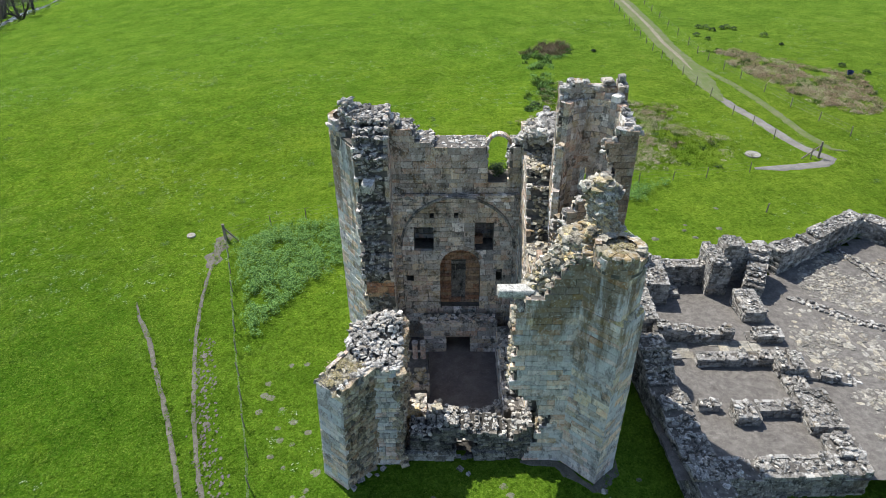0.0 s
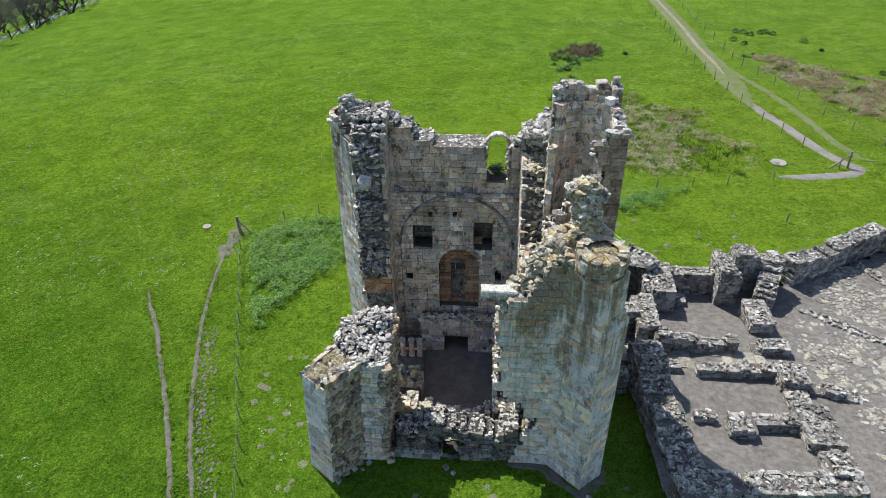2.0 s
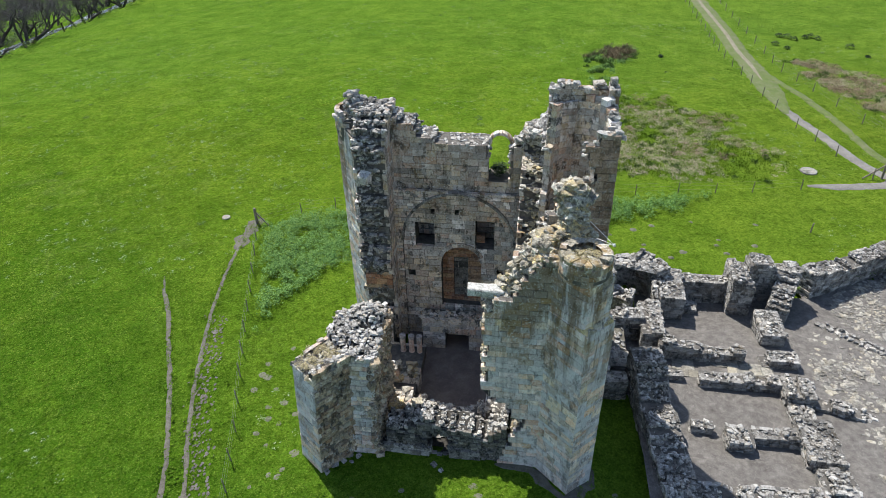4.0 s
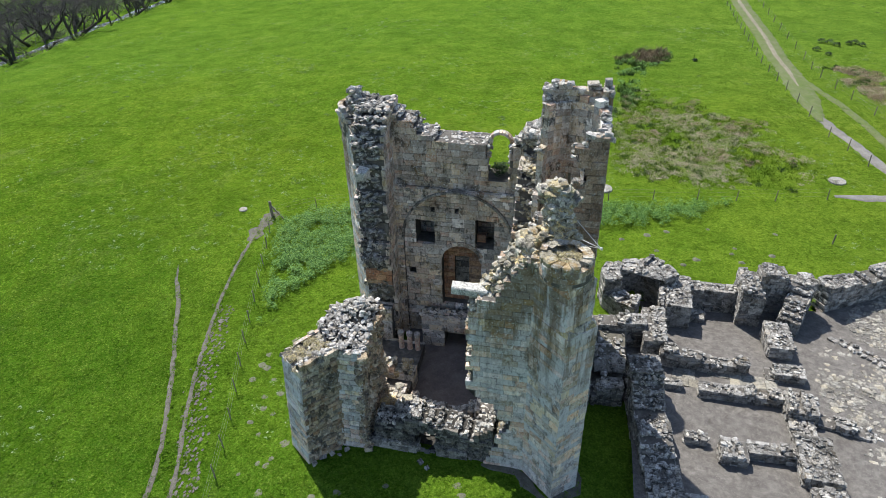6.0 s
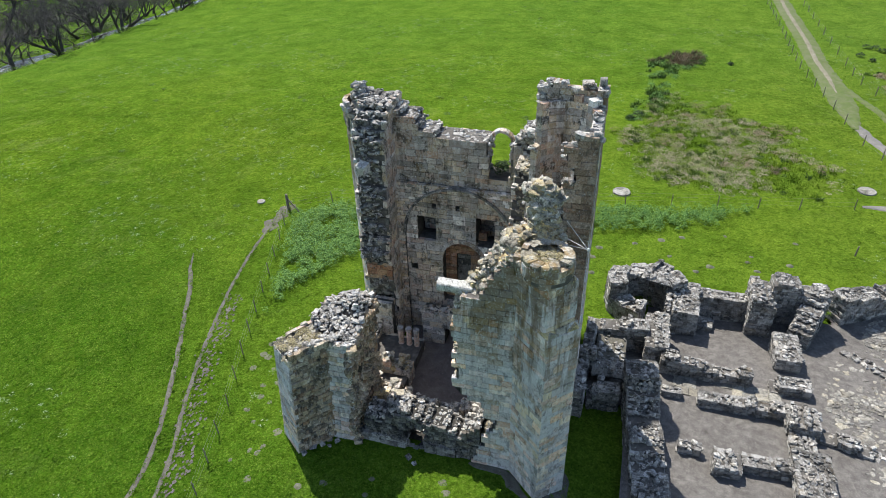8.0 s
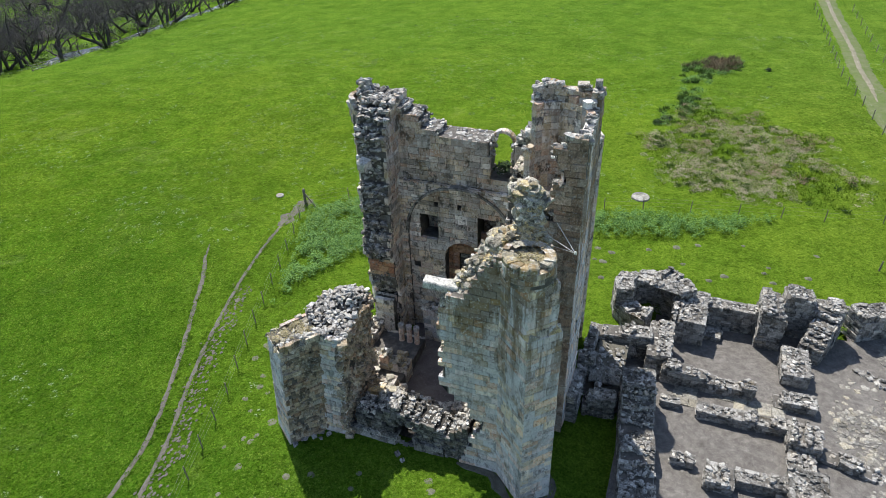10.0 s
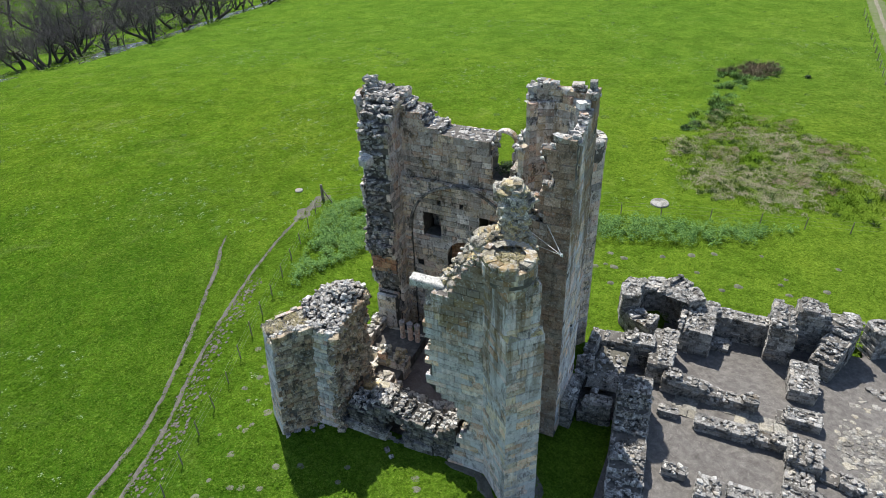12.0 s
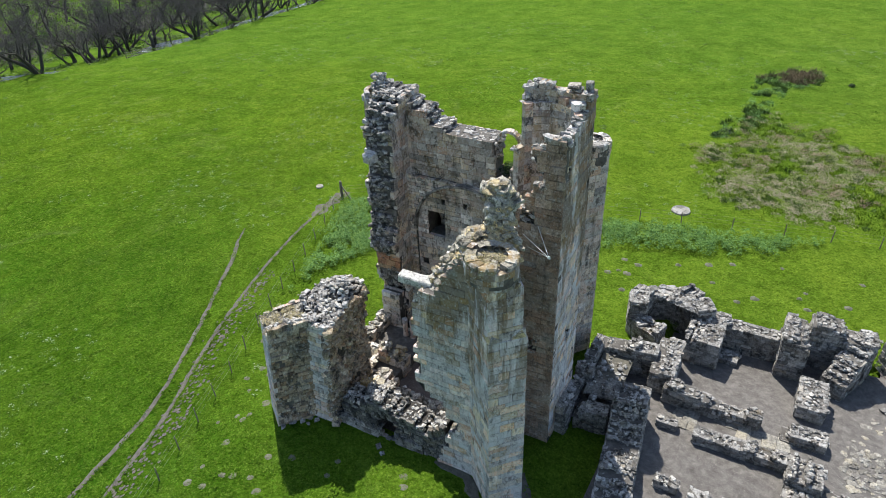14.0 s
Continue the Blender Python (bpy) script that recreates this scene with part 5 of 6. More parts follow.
kerb([(22.3, 34.9), (23.4, 33.6), (24.9, 32.1), (26.4, 31.0), (29, 29.4)], 0.34, "row of rough edge stones across the courtyard")
kerb([(22.8, 35.0), (24.0, 33.8), (25.4, 32.3), (26.9, 31.4), (29, 30.0)], 0.26, "row of rough edge stones across the courtyard")
kerb([(27.6, 41.0), (28.6, 38.6), (29.4, 36.2), (30.5, 33.5)], 0.2, "narrow stone drain edge in the courtyard gravel")
kerb([(28.0, 41.1), (29.0, 38.7), (29.8, 36.3), (30.9, 33.6)], 0.2, "narrow stone drain edge in the courtyard gravel")
strip("worn_turf", [(3.4, 21.3), (5.1, 21.2), (6.5, 19.95), (6.9, 19.8), (7.9, 20.9), (8.0, 21.6), (7.4, 22.6)], 0.62, EARTH, "bare grey earth along the foot of the tower", 0.03, 9.3, category="worn earth")
for x, y, sz in ((-4.2, 20.2, 0.4), (-3.9, 20.6, 0.35), (-3.7, 20.9, 0.42), (-3.5, 20.5, 0.3), (-4.5, 19.8, 0.33), (-3.2, 20.9, 0.3), (0.9, 20.6, 0.3), (0.5, 20.9, 0.35), (7.2, 19.6, 0.3)):
    ob = new("fallen_stone", RND.choice(ONE_ROCK))
    ob.matrix_world = rock_pose((x, y, ground_z(x, y) + sz * 0.12), sz, 0.6, 0.3)
    tagged(ob, "loose fallen stone lying at the foot of the tower", "stone", "fallen stones")


def rod_bracket():
    """A thin white three-legged metal bracket that sticks out of the stair turret."""
    st = Stones()
    tip = Vector((7.75, 23.4, 12.15))
    for at in ((6.1, 24.9, 11.9), (6.3, 24.95, 11.3), (6.7, 24.95, 12.4)):
        limb(st, Vector(at), tip, 0.014, 0.012, 6)
    v, f = HULLS[2]
    st.add([tip + p * 0.13 for p in v], f)
    st.make("metal_bracket", STEEL, tower, "thin white metal rods sticking out of the wall", kind="")


def limb(st, a, b, r0, r1, sides):
    d = (b - a).normalized()
    u = d.orthogonal().normalized()
    v = d.cross(u)
    vs = [a + (u * math.cos(6.2832 * i / sides) + v * math.sin(6.2832 * i / sides)) * r0 for i in range(sides)]
    vs += [b + (u * math.cos(6.2832 * i / sides) + v * math.sin(6.2832 * i / sides)) * r1 for i in range(sides)]
    st.add(vs, [(i, (i + 1) % sides, sides + (i + 1) % sides, sides + i) for i in range(sides)])


rod_bracket()

# ---- fences ----


def post(x, y, h=1.15, r=0.05, lean=0.0, label="slim weathered wooden fence post"):
    bm = bmesh.new()
    bmesh.ops.create_cone(bm, cap_ends=True, segments=8, radius1=r, radius2=r * 0.85, depth=h + 0.3)
    bmesh.ops.translate(bm, verts=bm.verts, vec=(0, 0, (h - 0.3) / 2))
    ob = part("fence_post", bm, WOOD, None)
    ob.matrix_world = pose(x, y, ground_z(x, y), RND.uniform(-3, 3), RND.uniform(-3, 3) + lean, RND.uniform(0, 90))
    return tagged(ob, label, "fence post", "fence posts")


def fence(pts, gap, label, h=1.1, r=0.045, wires=(0.35, 0.7, 1.0)):
    at = []
    for a, b in zip(pts, pts[1:]):
        k = max(1, round(math.dist(a, b) / gap))
        at += [(a[0] + (b[0] - a[0]) * i / k, a[1] + (b[1] - a[1]) * i / k) for i in range(k)]
    at.append(pts[-1])
    for x, y in at:
        post(x, y, h * RND.uniform(0.92, 1.05), r)
    st = Stones()
    for w in wires:
        for (x0, y0), (x1, y1) in zip(at, at[1:]):
            a, b = Vector((x0, y0, ground_z(x0, y0) + w)), Vector((x1, y1, ground_z(x1, y1) + w))
            d = (b - a).normalized()
            s, t = d.cross(Vector((0, 0, 1))) * 0.004, Vector((0, 0, 0.004))
            st.add([a + s, a + t, a - s, a - t, b + s, b + t, b - s, b - t], [(0, 1, 5, 4), (1, 2, 6, 5), (2, 3, 7, 6), (3, 0, 4, 7)])
    tagged(st.make("fence_wire", WIRE, None, kind=""), label, "wire fence")


fence([(-16.5, 41.9), (-14.4, 35.6), (-12.6, 29.6), (-10.1, 22.0), (-8.6, 16.6), (-7.0, 11.2)], 2.2, "thin wire fence beside the footpath", 1.0, 0.035)
fence([(-16.5, 41.9), (-13.6, 43.9), (-8.5, 45.6), (3.4, 47.4), (9.1, 49.0), (16.0, 50.4), (22.0, 51.4), (26.0, 52.3)], 2.9, "thin wire fence along the tall weeds", 1.0, 0.04)
fence([(32.4, 54.9), (31.0, 59.5), (29.4, 66), (28.9, 71.5), (28.4, 80), (27.8, 91.7), (28.0, 110), (28.2, 130)], 4.0, "thin wire fence beside the dirt track", 1.1, 0.05)
fence([(38.5, 60), (36.2, 68), (34.6, 78), (33.4, 86), (33.4, 94.3), (33.5, 110), (33.8, 130)], 4.5, "thin wire fence along the brown bracken", 1.1, 0.05)
post(-16.6, 42.1, 1.35, 0.12, label="thick wooden corner post of the fence")
post(33.2, 55.1, 1.6, 0.1, label="thick wooden gate post beside the path")
post(24.7, 45.3, 0.8, 0.06, label="short wooden post standing in the grass")


def brace(a, b, r, label):
    """A slanting timber from a to b."""
    a, b = Vector(a), Vector(b)
    bm = bmesh.new()
    bmesh.ops.create_cone(bm, cap_ends=True, segments=8, radius1=r, radius2=r, depth=(b - a).length)
    ob = part("brace", bm, WOOD, None)
    ob.matrix_world = Matrix.Translation((a + b) / 2) @ (b - a).to_track_quat("Z", "Y").to_matrix().to_4x4()
    return tagged(ob, label, "timber brace")


brace((-16.55, 42.1, ground_z(-16.6, 42.1) + 1.0), (-15.6, 41.9, ground_z(-15.6, 41.9) + 0.02), 0.06, "slanting wooden brace against the corner post")
brace((33.15, 55.1, ground_z(33.2, 55.1) + 1.3), (31.6, 54.9, ground_z(31.6, 54.9) + 0.05), 0.06, "slanting wooden brace against the gate post")

# ---- grass, weeds, rushes ----
NPR = np.random.default_rng(5)


def heights(xy):
    return np.array([ground_z(float(x), float(y)) for x, y in xy])


def blades_mesh(name, xy, count, tall, wide, lean, spread_r, mat, label, category, sink=0.02):
    """Many tufts of pointed blades in one mesh."""
    n = len(xy)
    base = np.repeat(np.column_stack([xy, heights(xy) - sink]), count, axis=0)
    k = n * count
    ang, rad = NPR.uniform(0, 6.283, k), spread_r * np.sqrt(NPR.uniform(0, 1, k))
    base[:, 0] += rad * np.cos(ang)
    base[:, 1] += rad * np.sin(ang)
    h = NPR.uniform(*tall, k) * np.repeat(NPR.uniform(0.6, 1.4, n), count)
    d, w = NPR.uniform(0, 6.283, k), NPR.uniform(*wide, k) / 2
    la, ll = NPR.uniform(0, 6.283, k), NPR.uniform(0, lean, k) * h
    a, b, tip = base.copy(), base.copy(), base.copy()
    a[:, 0] += w * np.cos(d)
    a[:, 1] += w * np.sin(d)
    b[:, 0] -= w * np.cos(d)
    b[:, 1] -= w * np.sin(d)
    tip[:, 0] += ll * np.cos(la)
    tip[:, 1] += ll * np.sin(la)
    tip[:, 2] += h
    return raw_tris(name, np.stack([a, b, tip], 1).reshape(-1, 3), mat, label, category)


def raw_tris(name, v, mat, label, category, parent=None):
    me = bpy.data.meshes.new(name)
    n = len(v)
    me.vertices.add(n)
    me.vertices.foreach_set("co", v.astype(np.float32).ravel())
    me.loops.add(n)
    me.loops.foreach_set("vertex_index", np.arange(n, dtype=np.int32))
    me.polygons.add(n // 3)
    me.polygons.foreach_set("loop_start", np.arange(0, n, 3, dtype=np.int32))
    me.update(calc_edges=True)
    me.materials.append(mat)
    ob = new(name, me)
    if parent:
        ob.parent = parent
        return ob
    return tagged(ob, label, category, kind="stuff")


def leaf_mesh(name, xyz, radius, height, count, size, mat, label, category, tilt=0.42):
    """Clumps of small leaves, each clump a low uneven dome."""
    n = len(xyz)
    k = n * count
    c = np.repeat(xyz, count, axis=0)
    rr = np.repeat(NPR.uniform(0.6, 1.35, n), count)
    ang, q = NPR.uniform(0, 6.283, k), np.sqrt(NPR.uniform(0, 1, k))
    p = c + np.column_stack([radius * rr * q * np.cos(ang), radius * rr * q * np.sin(ang), height * rr * np.sqrt(1 - q * q * 0.85) * NPR.uniform(0.45, 1.05, k)])
    s = NPR.uniform(*size, k)[:, None]
    e1, e2 = NPR.normal(size=(k, 3)), NPR.normal(size=(k, 3))
    e2[:, 0], e2[:, 1] = -e1[:, 1] + 0.4 * e2[:, 0], e1[:, 0] + 0.4 * e2[:, 1]
    e1[:, 2] *= tilt
    e2[:, 2] *= tilt
    e1 /= np.linalg.norm(e1, axis=1)[:, None]
    e2 /= np.linalg.norm(e2, axis=1)[:, None]
    return raw_tris(name, np.stack([p - e1 * s * 0.5, p + e1 * s * 0.5, p + e2 * s * 0.8], 1).reshape(-1, 3), mat, label, category)


def sow(poly, density, keep=None):
    xs, ys = [p[0] for p in poly], [p[1] for p in poly]
    n = int((max(xs) - min(xs)) * (max(ys) - min(ys)) * density)
    pts = np.column_stack([NPR.uniform(min(xs), max(xs), n), NPR.uniform(min(ys), max(ys), n)])
    return np.array([p for p in pts if within(poly, p[0], p[1]) and (keep is None or keep(p[0], p[1]))])


def feather(poly, w):
    """Keeps fewer and fewer points towards the border of a plot, over w metres."""
    def keep(x, y):
        d = 99.0
        for (ax, ay), (bx, by) in zip(poly, poly[1:] + poly[:1]):
            dx, dy = bx - ax, by - ay
            t = max(0, min(1, ((x - ax) * dx + (y - ay) * dy) / (dx * dx + dy * dy)))
            d = min(d, math.hypot(x - ax - t * dx, y - ay - t * dy))
        return d > w * RND.random() ** 0.7
    return keep


def ground_at(xy):
    return np.column_stack([xy, heights(xy)])


def off_path(x, y):
    """True away from the trodden lines and the masonry."""
    for ln, w in ((PATH_A, 0.3), (PATH_B, 0.28), (TRACK_LINE, 0.7), (LANE, 1.2)):
        for (ax, ay), (bx, by) in zip(ln, ln[1:]):
            dx, dy = bx - ax, by - ay
            t = max(0, min(1, ((x - ax) * dx + (y - ay) * dy) / (dx * dx + dy * dy)))
            if math.hypot(x - ax - t * dx, y - ay - t * dy) < w:
                return False
    return not (within(YARD, x, y) or (-4.4 < x < 6.2 and 21.3 < y < 32.7))


WEEDS = [(-12.5, 29.0), (-14.3, 35.5), (-16.4, 41.6), (-13.6, 43.7), (-8.5, 45.3), (3.4, 47.2), (9.1, 48.8), (16.0, 50.2), (21.0, 51.2), (17.6, 49.3), (16.4, 47.3), (13.4, 45.4), (8.1, 43.9), (4.9, 42.7), (-2, 41.2), (-6.8, 38.4), (-9.2, 35.0), (-10.6, 32.0), (-11.6, 30.0)]
ROUGH = [(6.6, 64), (8.0, 57), (10, 52.6), (15, 51.4), (19, 52.0), (23.5, 52.6), (27.4, 55.5), (27.5, 60), (24.5, 64), (25, 69), (20.5, 71), (19, 76), (14.5, 74), (13, 79), (9.5, 74), (9.5, 68)]
SHRUB = [(9.7, 90), (13.4, 95.5), (17, 95.5), (16.4, 90), (13.6, 86), (12.5, 80), (11.6, 70), (8.2, 66), (8.4, 72), (10.2, 81)]
BRACKEN = [(34, 91), (38.3, 92.5), (43.8, 84), (49.5, 79), (46, 68), (43, 65), (39.5, 68), (37, 77)]

lawn = sow([(-30, 9), (-34, 64), (40, 64), (36, 9)], 27, lambda x, y: off_path(x, y))
leaf_mesh("grass", ground_at(lawn), 0.16, 0.022, 6, (0.05, 0.11), BLADE, "short bright green grazed grass", "grass", 0.13)
far = sow([(-112, 30), (-90, 150), (80, 150), (60, 60), (40, 64), (-34, 64), (-30, 25)], 4.5, lambda x, y: x > bank_edge(y) - 3 and off_path(x, y))
leaf_mesh("grass", ground_at(far), 0.34, 0.028, 6, (0.08, 0.2), BLADE, "tufted green grass of the far meadow", "grass", 0.1)
tus = sow([(-60, 9), (-80, 110), (60, 110), (36, 9)], 0.8, lambda x, y: off_path(x, y) and noise.noise((x * 0.15, y * 0.15, 3)) > -0.15)
leaf_mesh("grass_tussock", ground_at(tus), 0.3, 0.13, 14, (0.06, 0.14), BLADE, "low tussocks scattered through the meadow", "grass", 0.25)

dk = sow([(-90, 30), (-90, 140), (75, 140), (60, 50)], 0.012, lambda x, y: off_path(x, y) and x > bank_edge(y) + 4)
leaf_mesh("dark_weeds", ground_at(dk), 0.34, 0.14, 50, (0.06, 0.14), BANK, "small dark green weed clumps in the meadow", "weeds", 0.3)
hb = sow([(-60, 9), (-80, 110), (60, 110), (36, 9)], 0.5, lambda x, y: off_path(x, y) and noise.noise((x * 0.09, y * 0.09, 13)) > 0.12)
leaf_mesh("pale_herbs", ground_at(hb), 0.26, 0.05, 10, (0.05, 0.12), HERB, "pale clover and herbs in the grazed meadow", "herbs", 0.2)
soft_weeds, soft_rough = feather(WEEDS, 1.3), feather(ROUGH, 2.5)
wd = sow(WEEDS, 13, lambda x, y: off_path(x, y) and soft_weeds(x, y) and noise.noise((x * 0.6, y * 0.6, 8)) > -0.45)
leaf_mesh("nettles", ground_at(wd), 0.28, 0.62, 36, (0.05, 0.12), NETTLE, "tall green nettles and docks inside the fence", "nettles", 0.32)
wg = sow(WEEDS, 4)
blades_mesh("tall_grass", wg, 6, (0.12, 0.32), (0.03, 0.05), 1.2, 0.25, BLADE, "long uncut grass among the nettles", "grass")
rl = sow(ROUGH, 5, soft_rough)
blades_mesh("tall_grass", rl, 16, (0.08, 0.25), (0.04, 0.09), 1.6, 0.4, BLADE, "long rough grass on the wet ground", "grass")
rg = sow(ROUGH, 5.5, lambda x, y: soft_rough(x, y) and noise.noise((x * 0.2, y * 0.2, 2)) + 0.5 * noise.noise((x * 0.7, y * 0.7, 5)) + RND.uniform(-0.35, 0.35) > 0.05)
leaf_mesh("rushes", ground_at(rg), 0.45, 0.2, 46, (0.04, 0.12), REED, "pale dry rushes on the rough ground", "rushes")
rb = sow(ROUGH, 1.0, lambda x, y: soft_rough(x, y) and noise.noise((x * 0.35, y * 0.35, 7)) + (y - 64) * 0.02 > 0.1)
leaf_mesh("bracken", ground_at(rb), 0.5, 0.34, 90, (0.04, 0.12), BROWN, "brown dead bracken on the rough ground", "bracken")
rn = sow(ROUGH, 0.7, lambda x, y: soft_rough(x, y) and noise.noise((x * 0.3, y * 0.3, 17)) > 0.0)
blades_mesh("green_rushes", rn, 36, (0.15, 0.42), (0.04, 0.09), 1.5, 0.3, BANK, "dark green rush tufts between the dry grass", "rushes")
sh = sow(SHRUB, 1.0, lambda x, y: noise.noise((x * 0.4, y * 0.4, 27)) + RND.uniform(-0.3, 0.3) > -0.1)
blades_mesh("green_rushes", sh, 44, (0.25, 0.6), (0.05, 0.11), 1.4, 0.42, BANK, "dark green rush tufts in the meadow", "rushes")
sn = sow(SHRUB, 1.5, lambda x, y: noise.noise((x * 0.4, y * 0.4, 57)) > -0.1)
leaf_mesh("green_weeds", ground_at(sn), 0.5, 0.4, 40, (0.07, 0.17), NETTLE, "bright green weeds round the rush tufts", "weeds")
st_ = sow(SHRUB[:5], 1.6, lambda x, y: y > 89)
blades_mesh("dead_scrub", st_, 60, (0.3, 0.7), (0.05, 0.1), 1.6, 0.5, BROWN, "brown leafless scrub in the meadow", "scrub")
br = sow(BRACKEN, 2.0, lambda x, y: noise.noise((x * 0.35, y * 0.35, 37)) > -0.15)
leaf_mesh("bracken", ground_at(br), 0.55, 0.4, 90, (0.05, 0.14), BROWN, "brown dead bracken bank beside the track", "bracken")
brr = sow(BRACKEN, 4.0, lambda x, y: noise.noise((x * 0.35, y * 0.35, 47)) > -0.1)
leaf_mesh("rushes", ground_at(brr), 0.45, 0.2, 46, (0.05, 0.14), REED, "pale dry grass among the bracken", "rushes")
brg = sow(BRACKEN, 1.2, lambda x, y: noise.noise((x * 0.35, y * 0.35, 77)) > 0.1)
blades_mesh("green_rushes", brg, 36, (0.15, 0.42), (0.05, 0.1), 1.4, 0.4, BANK, "dark green rush tufts among the bracken", "rushes")
gorse = np.array([(37.7, 103.7), (38.6, 103), (39.3, 102), (41.0, 103), (41.9, 103.6), (42.6, 102.6), (45.5, 98.5), (46.2, 94), (49, 83), (50.5, 80), (19.7, 91.3), (8.5, 67.7), (9.2, 68.5), (36, 99), (37, 97)])
leaf_mesh("gorse_bush", ground_at(gorse), 0.5, 0.55, 200, (0.08, 0.2), IVY, "small dark gorse bushes in the meadow", "bush")


def molehill(x, y, r, tall):
    n, rings = 14, 4
    vs, fs = [], []
    z = ground_z(x, y)
    ph = RND.uniform(0, 9)
    for k in range(rings + 1):
        q = k / rings
        for i in range(n):
            a = 6.2832 * i / n
            rr = r * q * (1 + 0.28 * noise.noise((math.cos(a) * 1.4, math.sin(a) * 1.4, ph)))
            px, py = x + rr * math.cos(a), y + rr * math.sin(a) * 0.9
            vs.append((px, py, ground_z(px, py) - 0.03 * q + tall * (1 - q * q) * (1 + 0.3 * noise.noise((px * 6, py * 6, 1)))))
    for k in range(rings):
        fs += [(k * n + i, (k + 1) * n + i, (k + 1) * n + (i + 1) % n, k * n + (i + 1) % n) for i in range(n)]
    ob = mesh_ob("molehill", vs, fs, MOLE, smooth=True)
    return tagged(ob, "low old molehill of grey crumbled soil on grass", "molehill", "molehills round the tower")


HILLS = [(-10.1, 27.0), (-9.1, 28.4), (-8.2, 28.5), (-10.2, 26.1), (-9.8, 25.9), (-9.0, 25.1), (-10.2, 24.9), (-8.2, 24.2), (-9.0, 23.8), (-7.3, 23.4), (-8.7, 23.0), (-8.0, 22.7), (-9.0, 22.0), (-8.2, 21.3), (-6.9, 19.4), (-6.5, 20.8), (9.1, 20.6), (8.5, 20.6), (2.5, 19.9), (-6.8, 19.8), (-7.4, 19.5), (-8.1, 18.8)]
HILLS += [(-6.6, 17.8), (-4.0, 18.0), (-6.6, 16.2), (-5.3, 16.2), (-4.0, 16.7), (-4.8, 16.4), (-6.6, 15.2), (-3.2, 16.2), (-5.7, 15.3), (-2.9, 18.5), (-0.8, 19.3), (-0.8, 18.4), (2.8, 19.4)]
for x, y in HILLS:
    molehill(x, y, RND.uniform(0.2, 0.4), RND.uniform(0.015, 0.04))
for x, y in ((6.7, 42.4), (7.7, 42.1), (7.3, 40.8), (6.7, 40.9), (6.1, 40.4), (13.3, 44.9), (16.3, 45.8), (10.1, 43.3), (11.9, 44.2), (7.5, 38.9), (11.9, 40.6), (12.5, 42.2), (14.2, 40.7), (17.6, 42.7), (17.9, 43.5), (18.1, 41.7), (15.1, 41.5), (20.3, 43.0), (21.0, 46.0)):
    molehill(x, y, RND.uniform(0.2, 0.38), RND.uniform(0.05, 0.12))


def cover(x, y, r, label):
    bm = bmesh.new()
    bmesh.ops.create_cone(bm, cap_ends=True, segments=28, radius1=r, radius2=r * 0.95, depth=0.16)
    ob = part("stone_cover", bm, PAVING, None)
    ob.matrix_world = pose(x, y, ground_z(x, y) + 0.05)
    return tagged(ob, label, "stone cover")


cover(8.7, 50.9, 0.72, "round pale concrete cover lying in the grass")
cover(27.6, 55.8, 0.7, "round pale concrete cover lying in rough grass")
cover(-19.5, 42.9, 0.33, "small round white stone lying in the meadow")

# ---- river and its bare trees ----


def river():
    vs, fs = [], []
    ys = [30 + 2.5 * i for i in range(96)]
    for y in ys:
        e = bank_edge(y)
        near = 1.2 + 0.9 * noise.noise((y * 0.09, 1, 1))
        wide = 6.2 + 3.6 * noise.noise((y * 0.07, 5, 1))
        for k in range(4):
            vs.append((e - near - wide * k / 3, y, ground_z(e - 7.0, y) + 0.14))
    for j in range(len(ys) - 1):
        fs += [(j * 4 + k, j * 4 + k + 1, (j + 1) * 4 + k + 1, (j + 1) * 4 + k) for k in range(3)]
    return tagged(mesh_ob("water", vs, fs, WATER, smooth=True), "shallow rippling grey river below the meadow", "river", kind="structure")


river()


def hurdle(x, y, ang, long):
    """A short wooden rail fence at the water's edge."""
    st = Stones()
    m = pose(x, y, ground_z(x, y), 0, 0, ang)
    for i in range(int(long / 0.9) + 1):
        limb(st, m @ Vector((i * 0.9, 0, -0.3)), m @ Vector((i * 0.9, 0, 1.25)), 0.07, 0.06, 6)
    for z in (0.4, 0.8, 1.15):
        limb(st, m @ Vector((-0.2, 0.06, z)), m @ Vector((long + 0.1, 0.06, z)), 0.045, 0.045, 6)
    return tagged(st.make("rail_fence", WOOD, None, kind=""), "short weathered wooden rail fence beside the river", "rail fence")


hurdle(bank_edge(80) - 0.8, 79.0, 70, 4.5)
hurdle(bank_edge(98) - 1.0, 96.0, 80, 7.2)


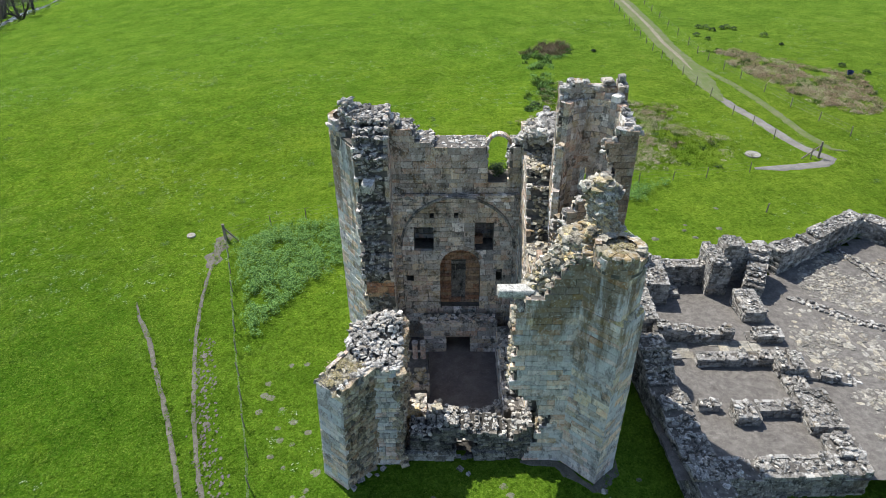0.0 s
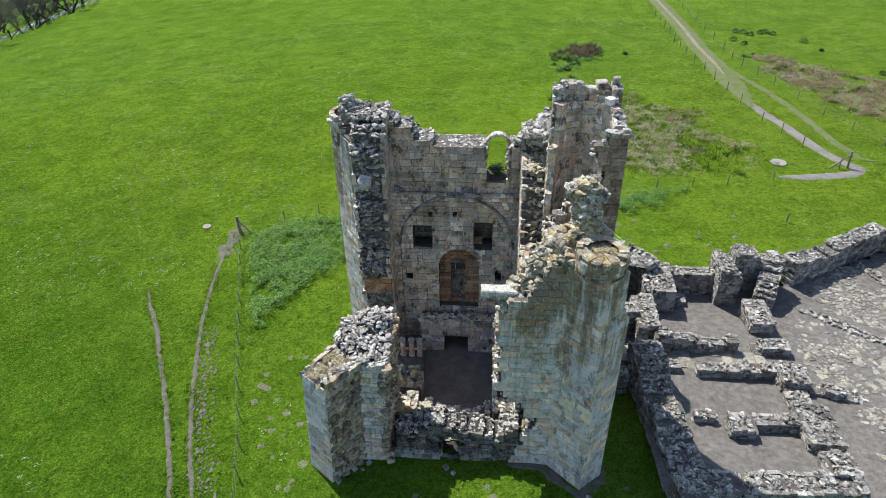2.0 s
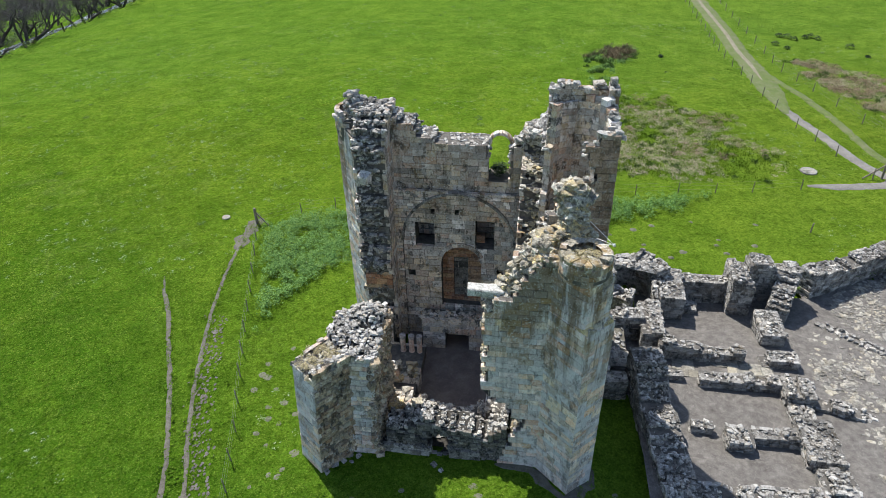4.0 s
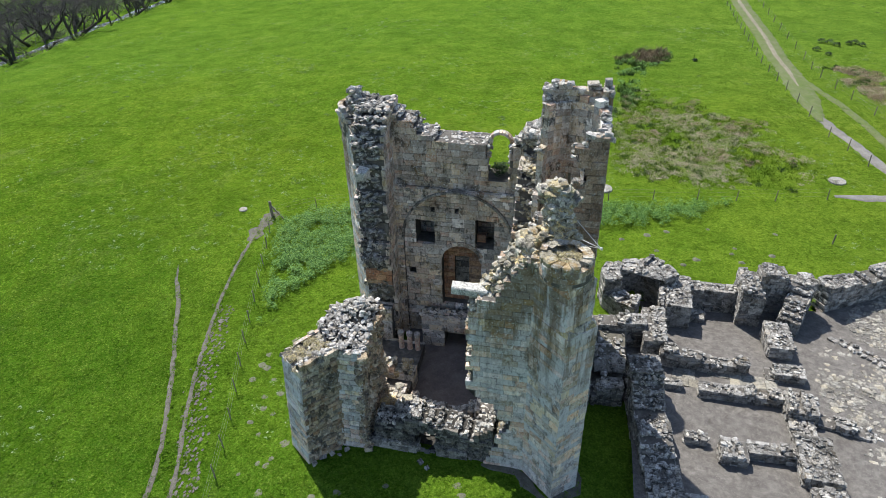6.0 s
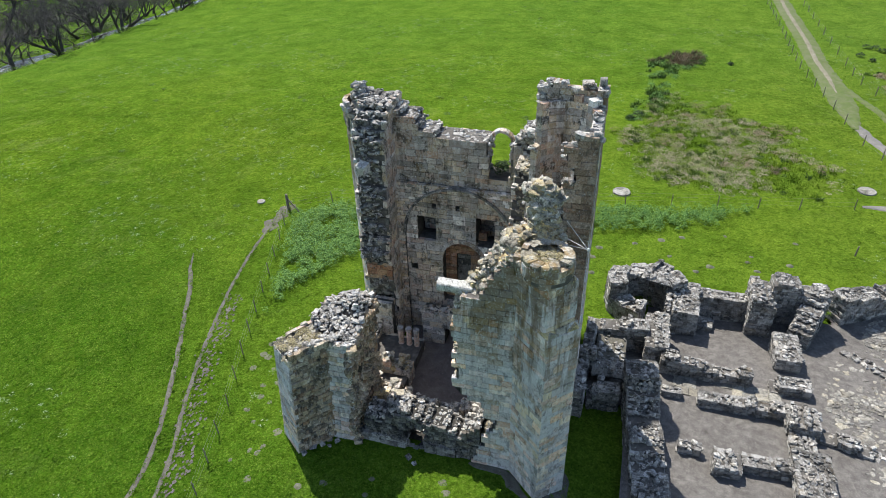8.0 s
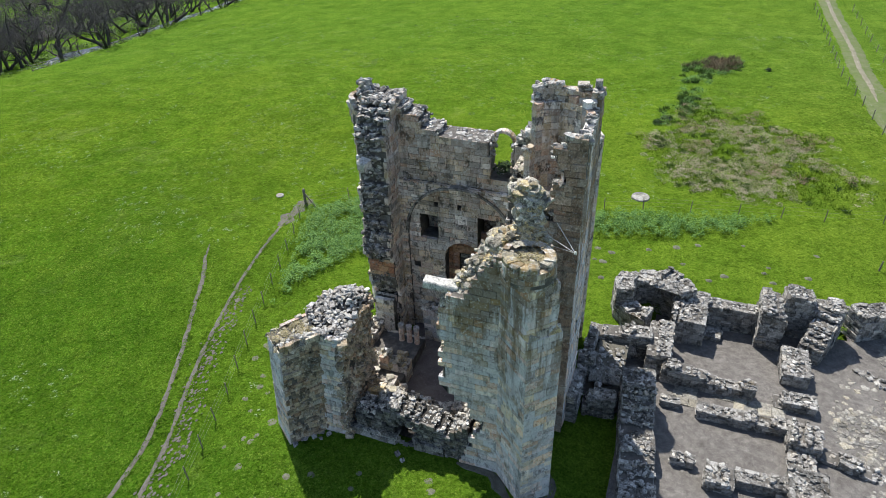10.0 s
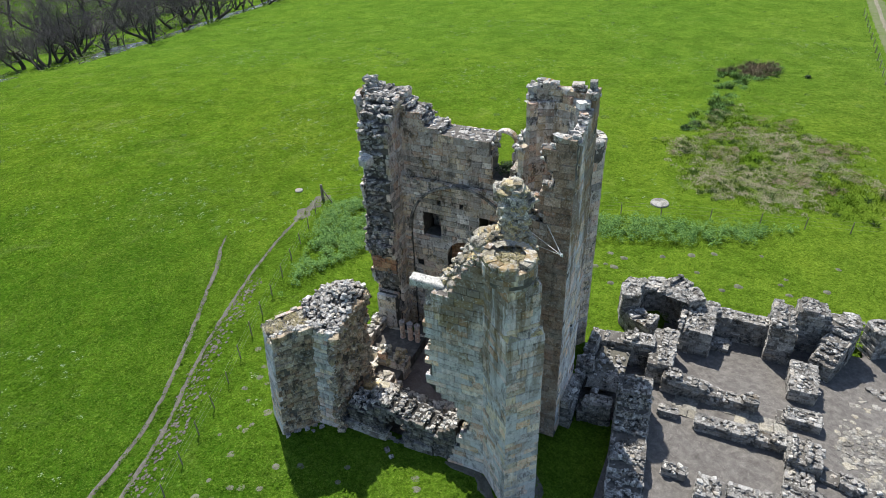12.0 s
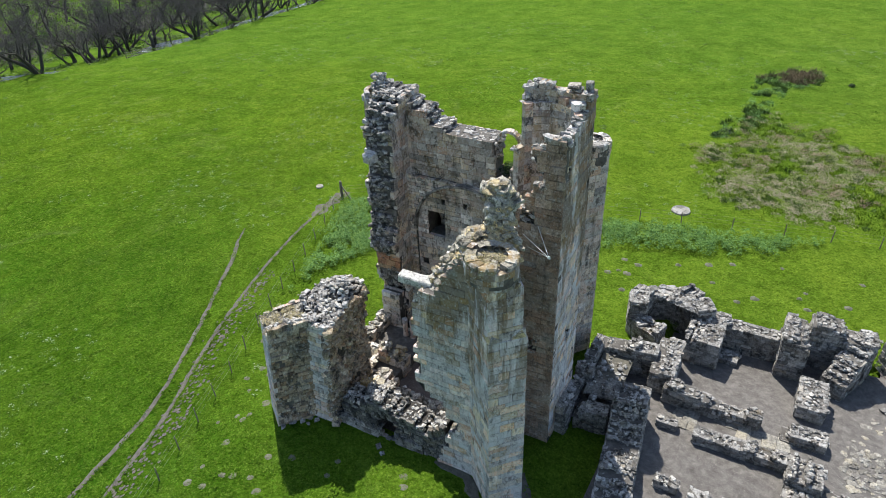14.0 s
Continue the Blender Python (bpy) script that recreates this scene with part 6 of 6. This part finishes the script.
def bare_tree(seed, tall):
    """A leafless riverside tree: a forked trunk, crooked limbs and a haze of twigs."""
    rng = random.Random(seed)
    tree = empty("bare_tree")
    trunk, crown = Stones(), Stones()

    def grow(a, d, ln, r, level):
        st = trunk if level < 2 else crown
        k = 4 if level < 2 else 3
        p = a
        for i in range(k):
            d = (d + Vector((rng.gauss(0, 0.24), rng.gauss(0, 0.24), rng.gauss(0.04, 0.14)))).normalized()
            q = p + d * ln / k
            limb(st, p, q, r * (1 - 0.45 * i / k), r * (1 - 0.45 * (i + 1) / k), 7 if level < 2 else 4 if level < 4 else 3)
            if level < 5 and (i > 0 or level > 1):
                for _ in range(2 if level > 1 else 1):
                    side = Vector((rng.gauss(0, 1), rng.gauss(0, 1), rng.gauss(0.35, 0.5))).normalized()
                    grow(q, (d * 0.55 + side * 0.75).normalized(), ln * rng.uniform(0.5, 0.72), r * (1 - 0.45 * (i + 1) / k) * 0.58, level + 1)
            p = q
    for f in range(rng.choice((1, 2, 3))):
        grow(Vector((rng.uniform(-0.3, 0.3), rng.uniform(-0.3, 0.3), -0.3)), Vector((rng.gauss(0, 0.38), rng.gauss(0, 0.38), 1)).normalized(), tall * rng.uniform(0.38, 0.55), rng.uniform(0.2, 0.34), 0)
    trunk.make("trunk", BARK, tree, kind="")
    crown.make("crown", TWIG, tree, kind="")
    return tagged(tree, "leafless dark riverside tree with crooked branches", "tree", "bare trees along the river")


TREES = [bare_tree(s, h) for s, h in ((3, 9.5), (8, 8.5), (21, 11), (34, 10))]
spots = []
for i in range(48):
    y = 52 + i * 2.1 + RND.uniform(-2.5, 2.5)
    spots.append((bank_edge(y) - RND.choice((0.3, 1.0, 2.0, 9.5, 11, 12.5)) - RND.uniform(0, 0.8), y))
for i in range(120):
    y = 45 + i * 1.3 + RND.uniform(-1.5, 1.5)
    spots.append((bank_edge(y) - RND.uniform(20, 62), y))
for i, (x, y) in enumerate(spots):
    m = pose(x, y, ground_z(x, y) - 0.1, 0, 0, RND.uniform(0, 360))
    if i < 4:
        TREES[i].matrix_world = m
    else:
        made = copy_thing(TREES[RND.randrange(4)], m)
        grown = RND.uniform(0.65, 1.35)
        made.scale = (grown, grown, grown * RND.uniform(0.85, 1.1))
bk = sow([(-150, 40), (-150, 180), (-88, 180), (-88, 80), (-100, 55)], 0.7, lambda x, y: noise.noise((x * 0.12, y * 0.12, 9)) > -0.1 and 9.5 + 2 * noise.noise((x * 0.2, y * 0.2, 1)) < bank_edge(y) - x < 44)
leaf_mesh("bank_plants", ground_at(bk), 0.8, 0.6, 24, (0.15, 0.4), BANK, "green plants on the far river bank", "plants")
bs = sow([(-125, 45), (-125, 180), (-86, 180), (-86, 80), (-100, 52)], 1.6, lambda x, y: -0.6 < bank_edge(y) - x < 1.3)
leaf_mesh("bank_scrub", ground_at(bs), 0.5, 0.5, 26, (0.1, 0.26), BANK, "dark green scrub on the river bank", "scrub")
tw = sow([(-190, 30), (-190, 200), (-100, 200), (-100, 90), (-125, 40)], 0.6, lambda x, y: bank_edge(y) - x > 26)
leaf_mesh("twig_thicket", ground_at(tw), 1.3, 1.4, 36, (0.1, 0.4), TWIG, "grey-brown leafless thicket on the far bank", "thicket")
eg = []
for ln in (PATH_A, PATH_B):
    for (ax, ay), (bx, by) in zip(ln, ln[1:]):
        for _ in range(int(math.dist((ax, ay), (bx, by)) * 9)):
            t = RND.uniform(0, 1)
            w = RND.choice((-1, 1)) * RND.uniform(0.1, 0.34)
            eg.append((ax + (bx - ax) * t + w, ay + (by - ay) * t + RND.uniform(-0.1, 0.1)))
leaf_mesh("grass", ground_at(np.array(eg)), 0.14, 0.11, 9, (0.05, 0.12), BLADE, "grass tufts along the trodden edge of the path", "grass")
up = np.array([(RND.uniform(2.2, 3.0), RND.uniform(31.5, 32.4), 10.5) for _ in range(26)])
leaf_mesh("ivy", up, 0.28, 0.5, 30, (0.06, 0.14), IVY, "dark ivy growing in the broken window opening", "ivy")
ms = np.array([(RND.uniform(-5.6, -3.6), RND.uniform(20.6, 22.4), 6.3) for _ in range(60)])
ms = np.array([p for p in ms if within(SW_BASE, p[0], p[1])])
leaf_mesh("moss", ms, 0.24, 0.1, 70, (0.02, 0.06), MOSS, "dry yellowish moss on the buttress top", "moss")
mt = np.array([(6.45 + RND.uniform(-0.5, 0.5), 21.05 + RND.uniform(-0.5, 0.5), 13.2) for _ in range(26)])
leaf_mesh("moss", mt, 0.2, 0.1, 70, (0.02, 0.06), MOSS, "dry straw-coloured grass on the turret top", "moss")


def tub(x, y):
    bm = bmesh.new()
    bmesh.ops.create_cone(bm, cap_ends=False, segments=18, radius1=0.28, radius2=0.36, depth=0.5)
    bmesh.ops.create_circle(bm, cap_ends=True, segments=18, radius=0.3, matrix=Matrix.Translation((0, 0, 0.05)))
    bmesh.ops.translate(bm, verts=bm.verts, vec=(0, 0, 0.25))
    ob = part("feed_tub", bm, plain("blue_plastic", (0.015, 0.025, 0.09), (0.025, 0.04, 0.13), 4, 0.4), None)
    ob.matrix_world = pose(x, y, ground_z(x, y))
    return tagged(ob, "dark blue plastic feed tub standing in the meadow", "feed tub")


tub(48.2, 79.4)
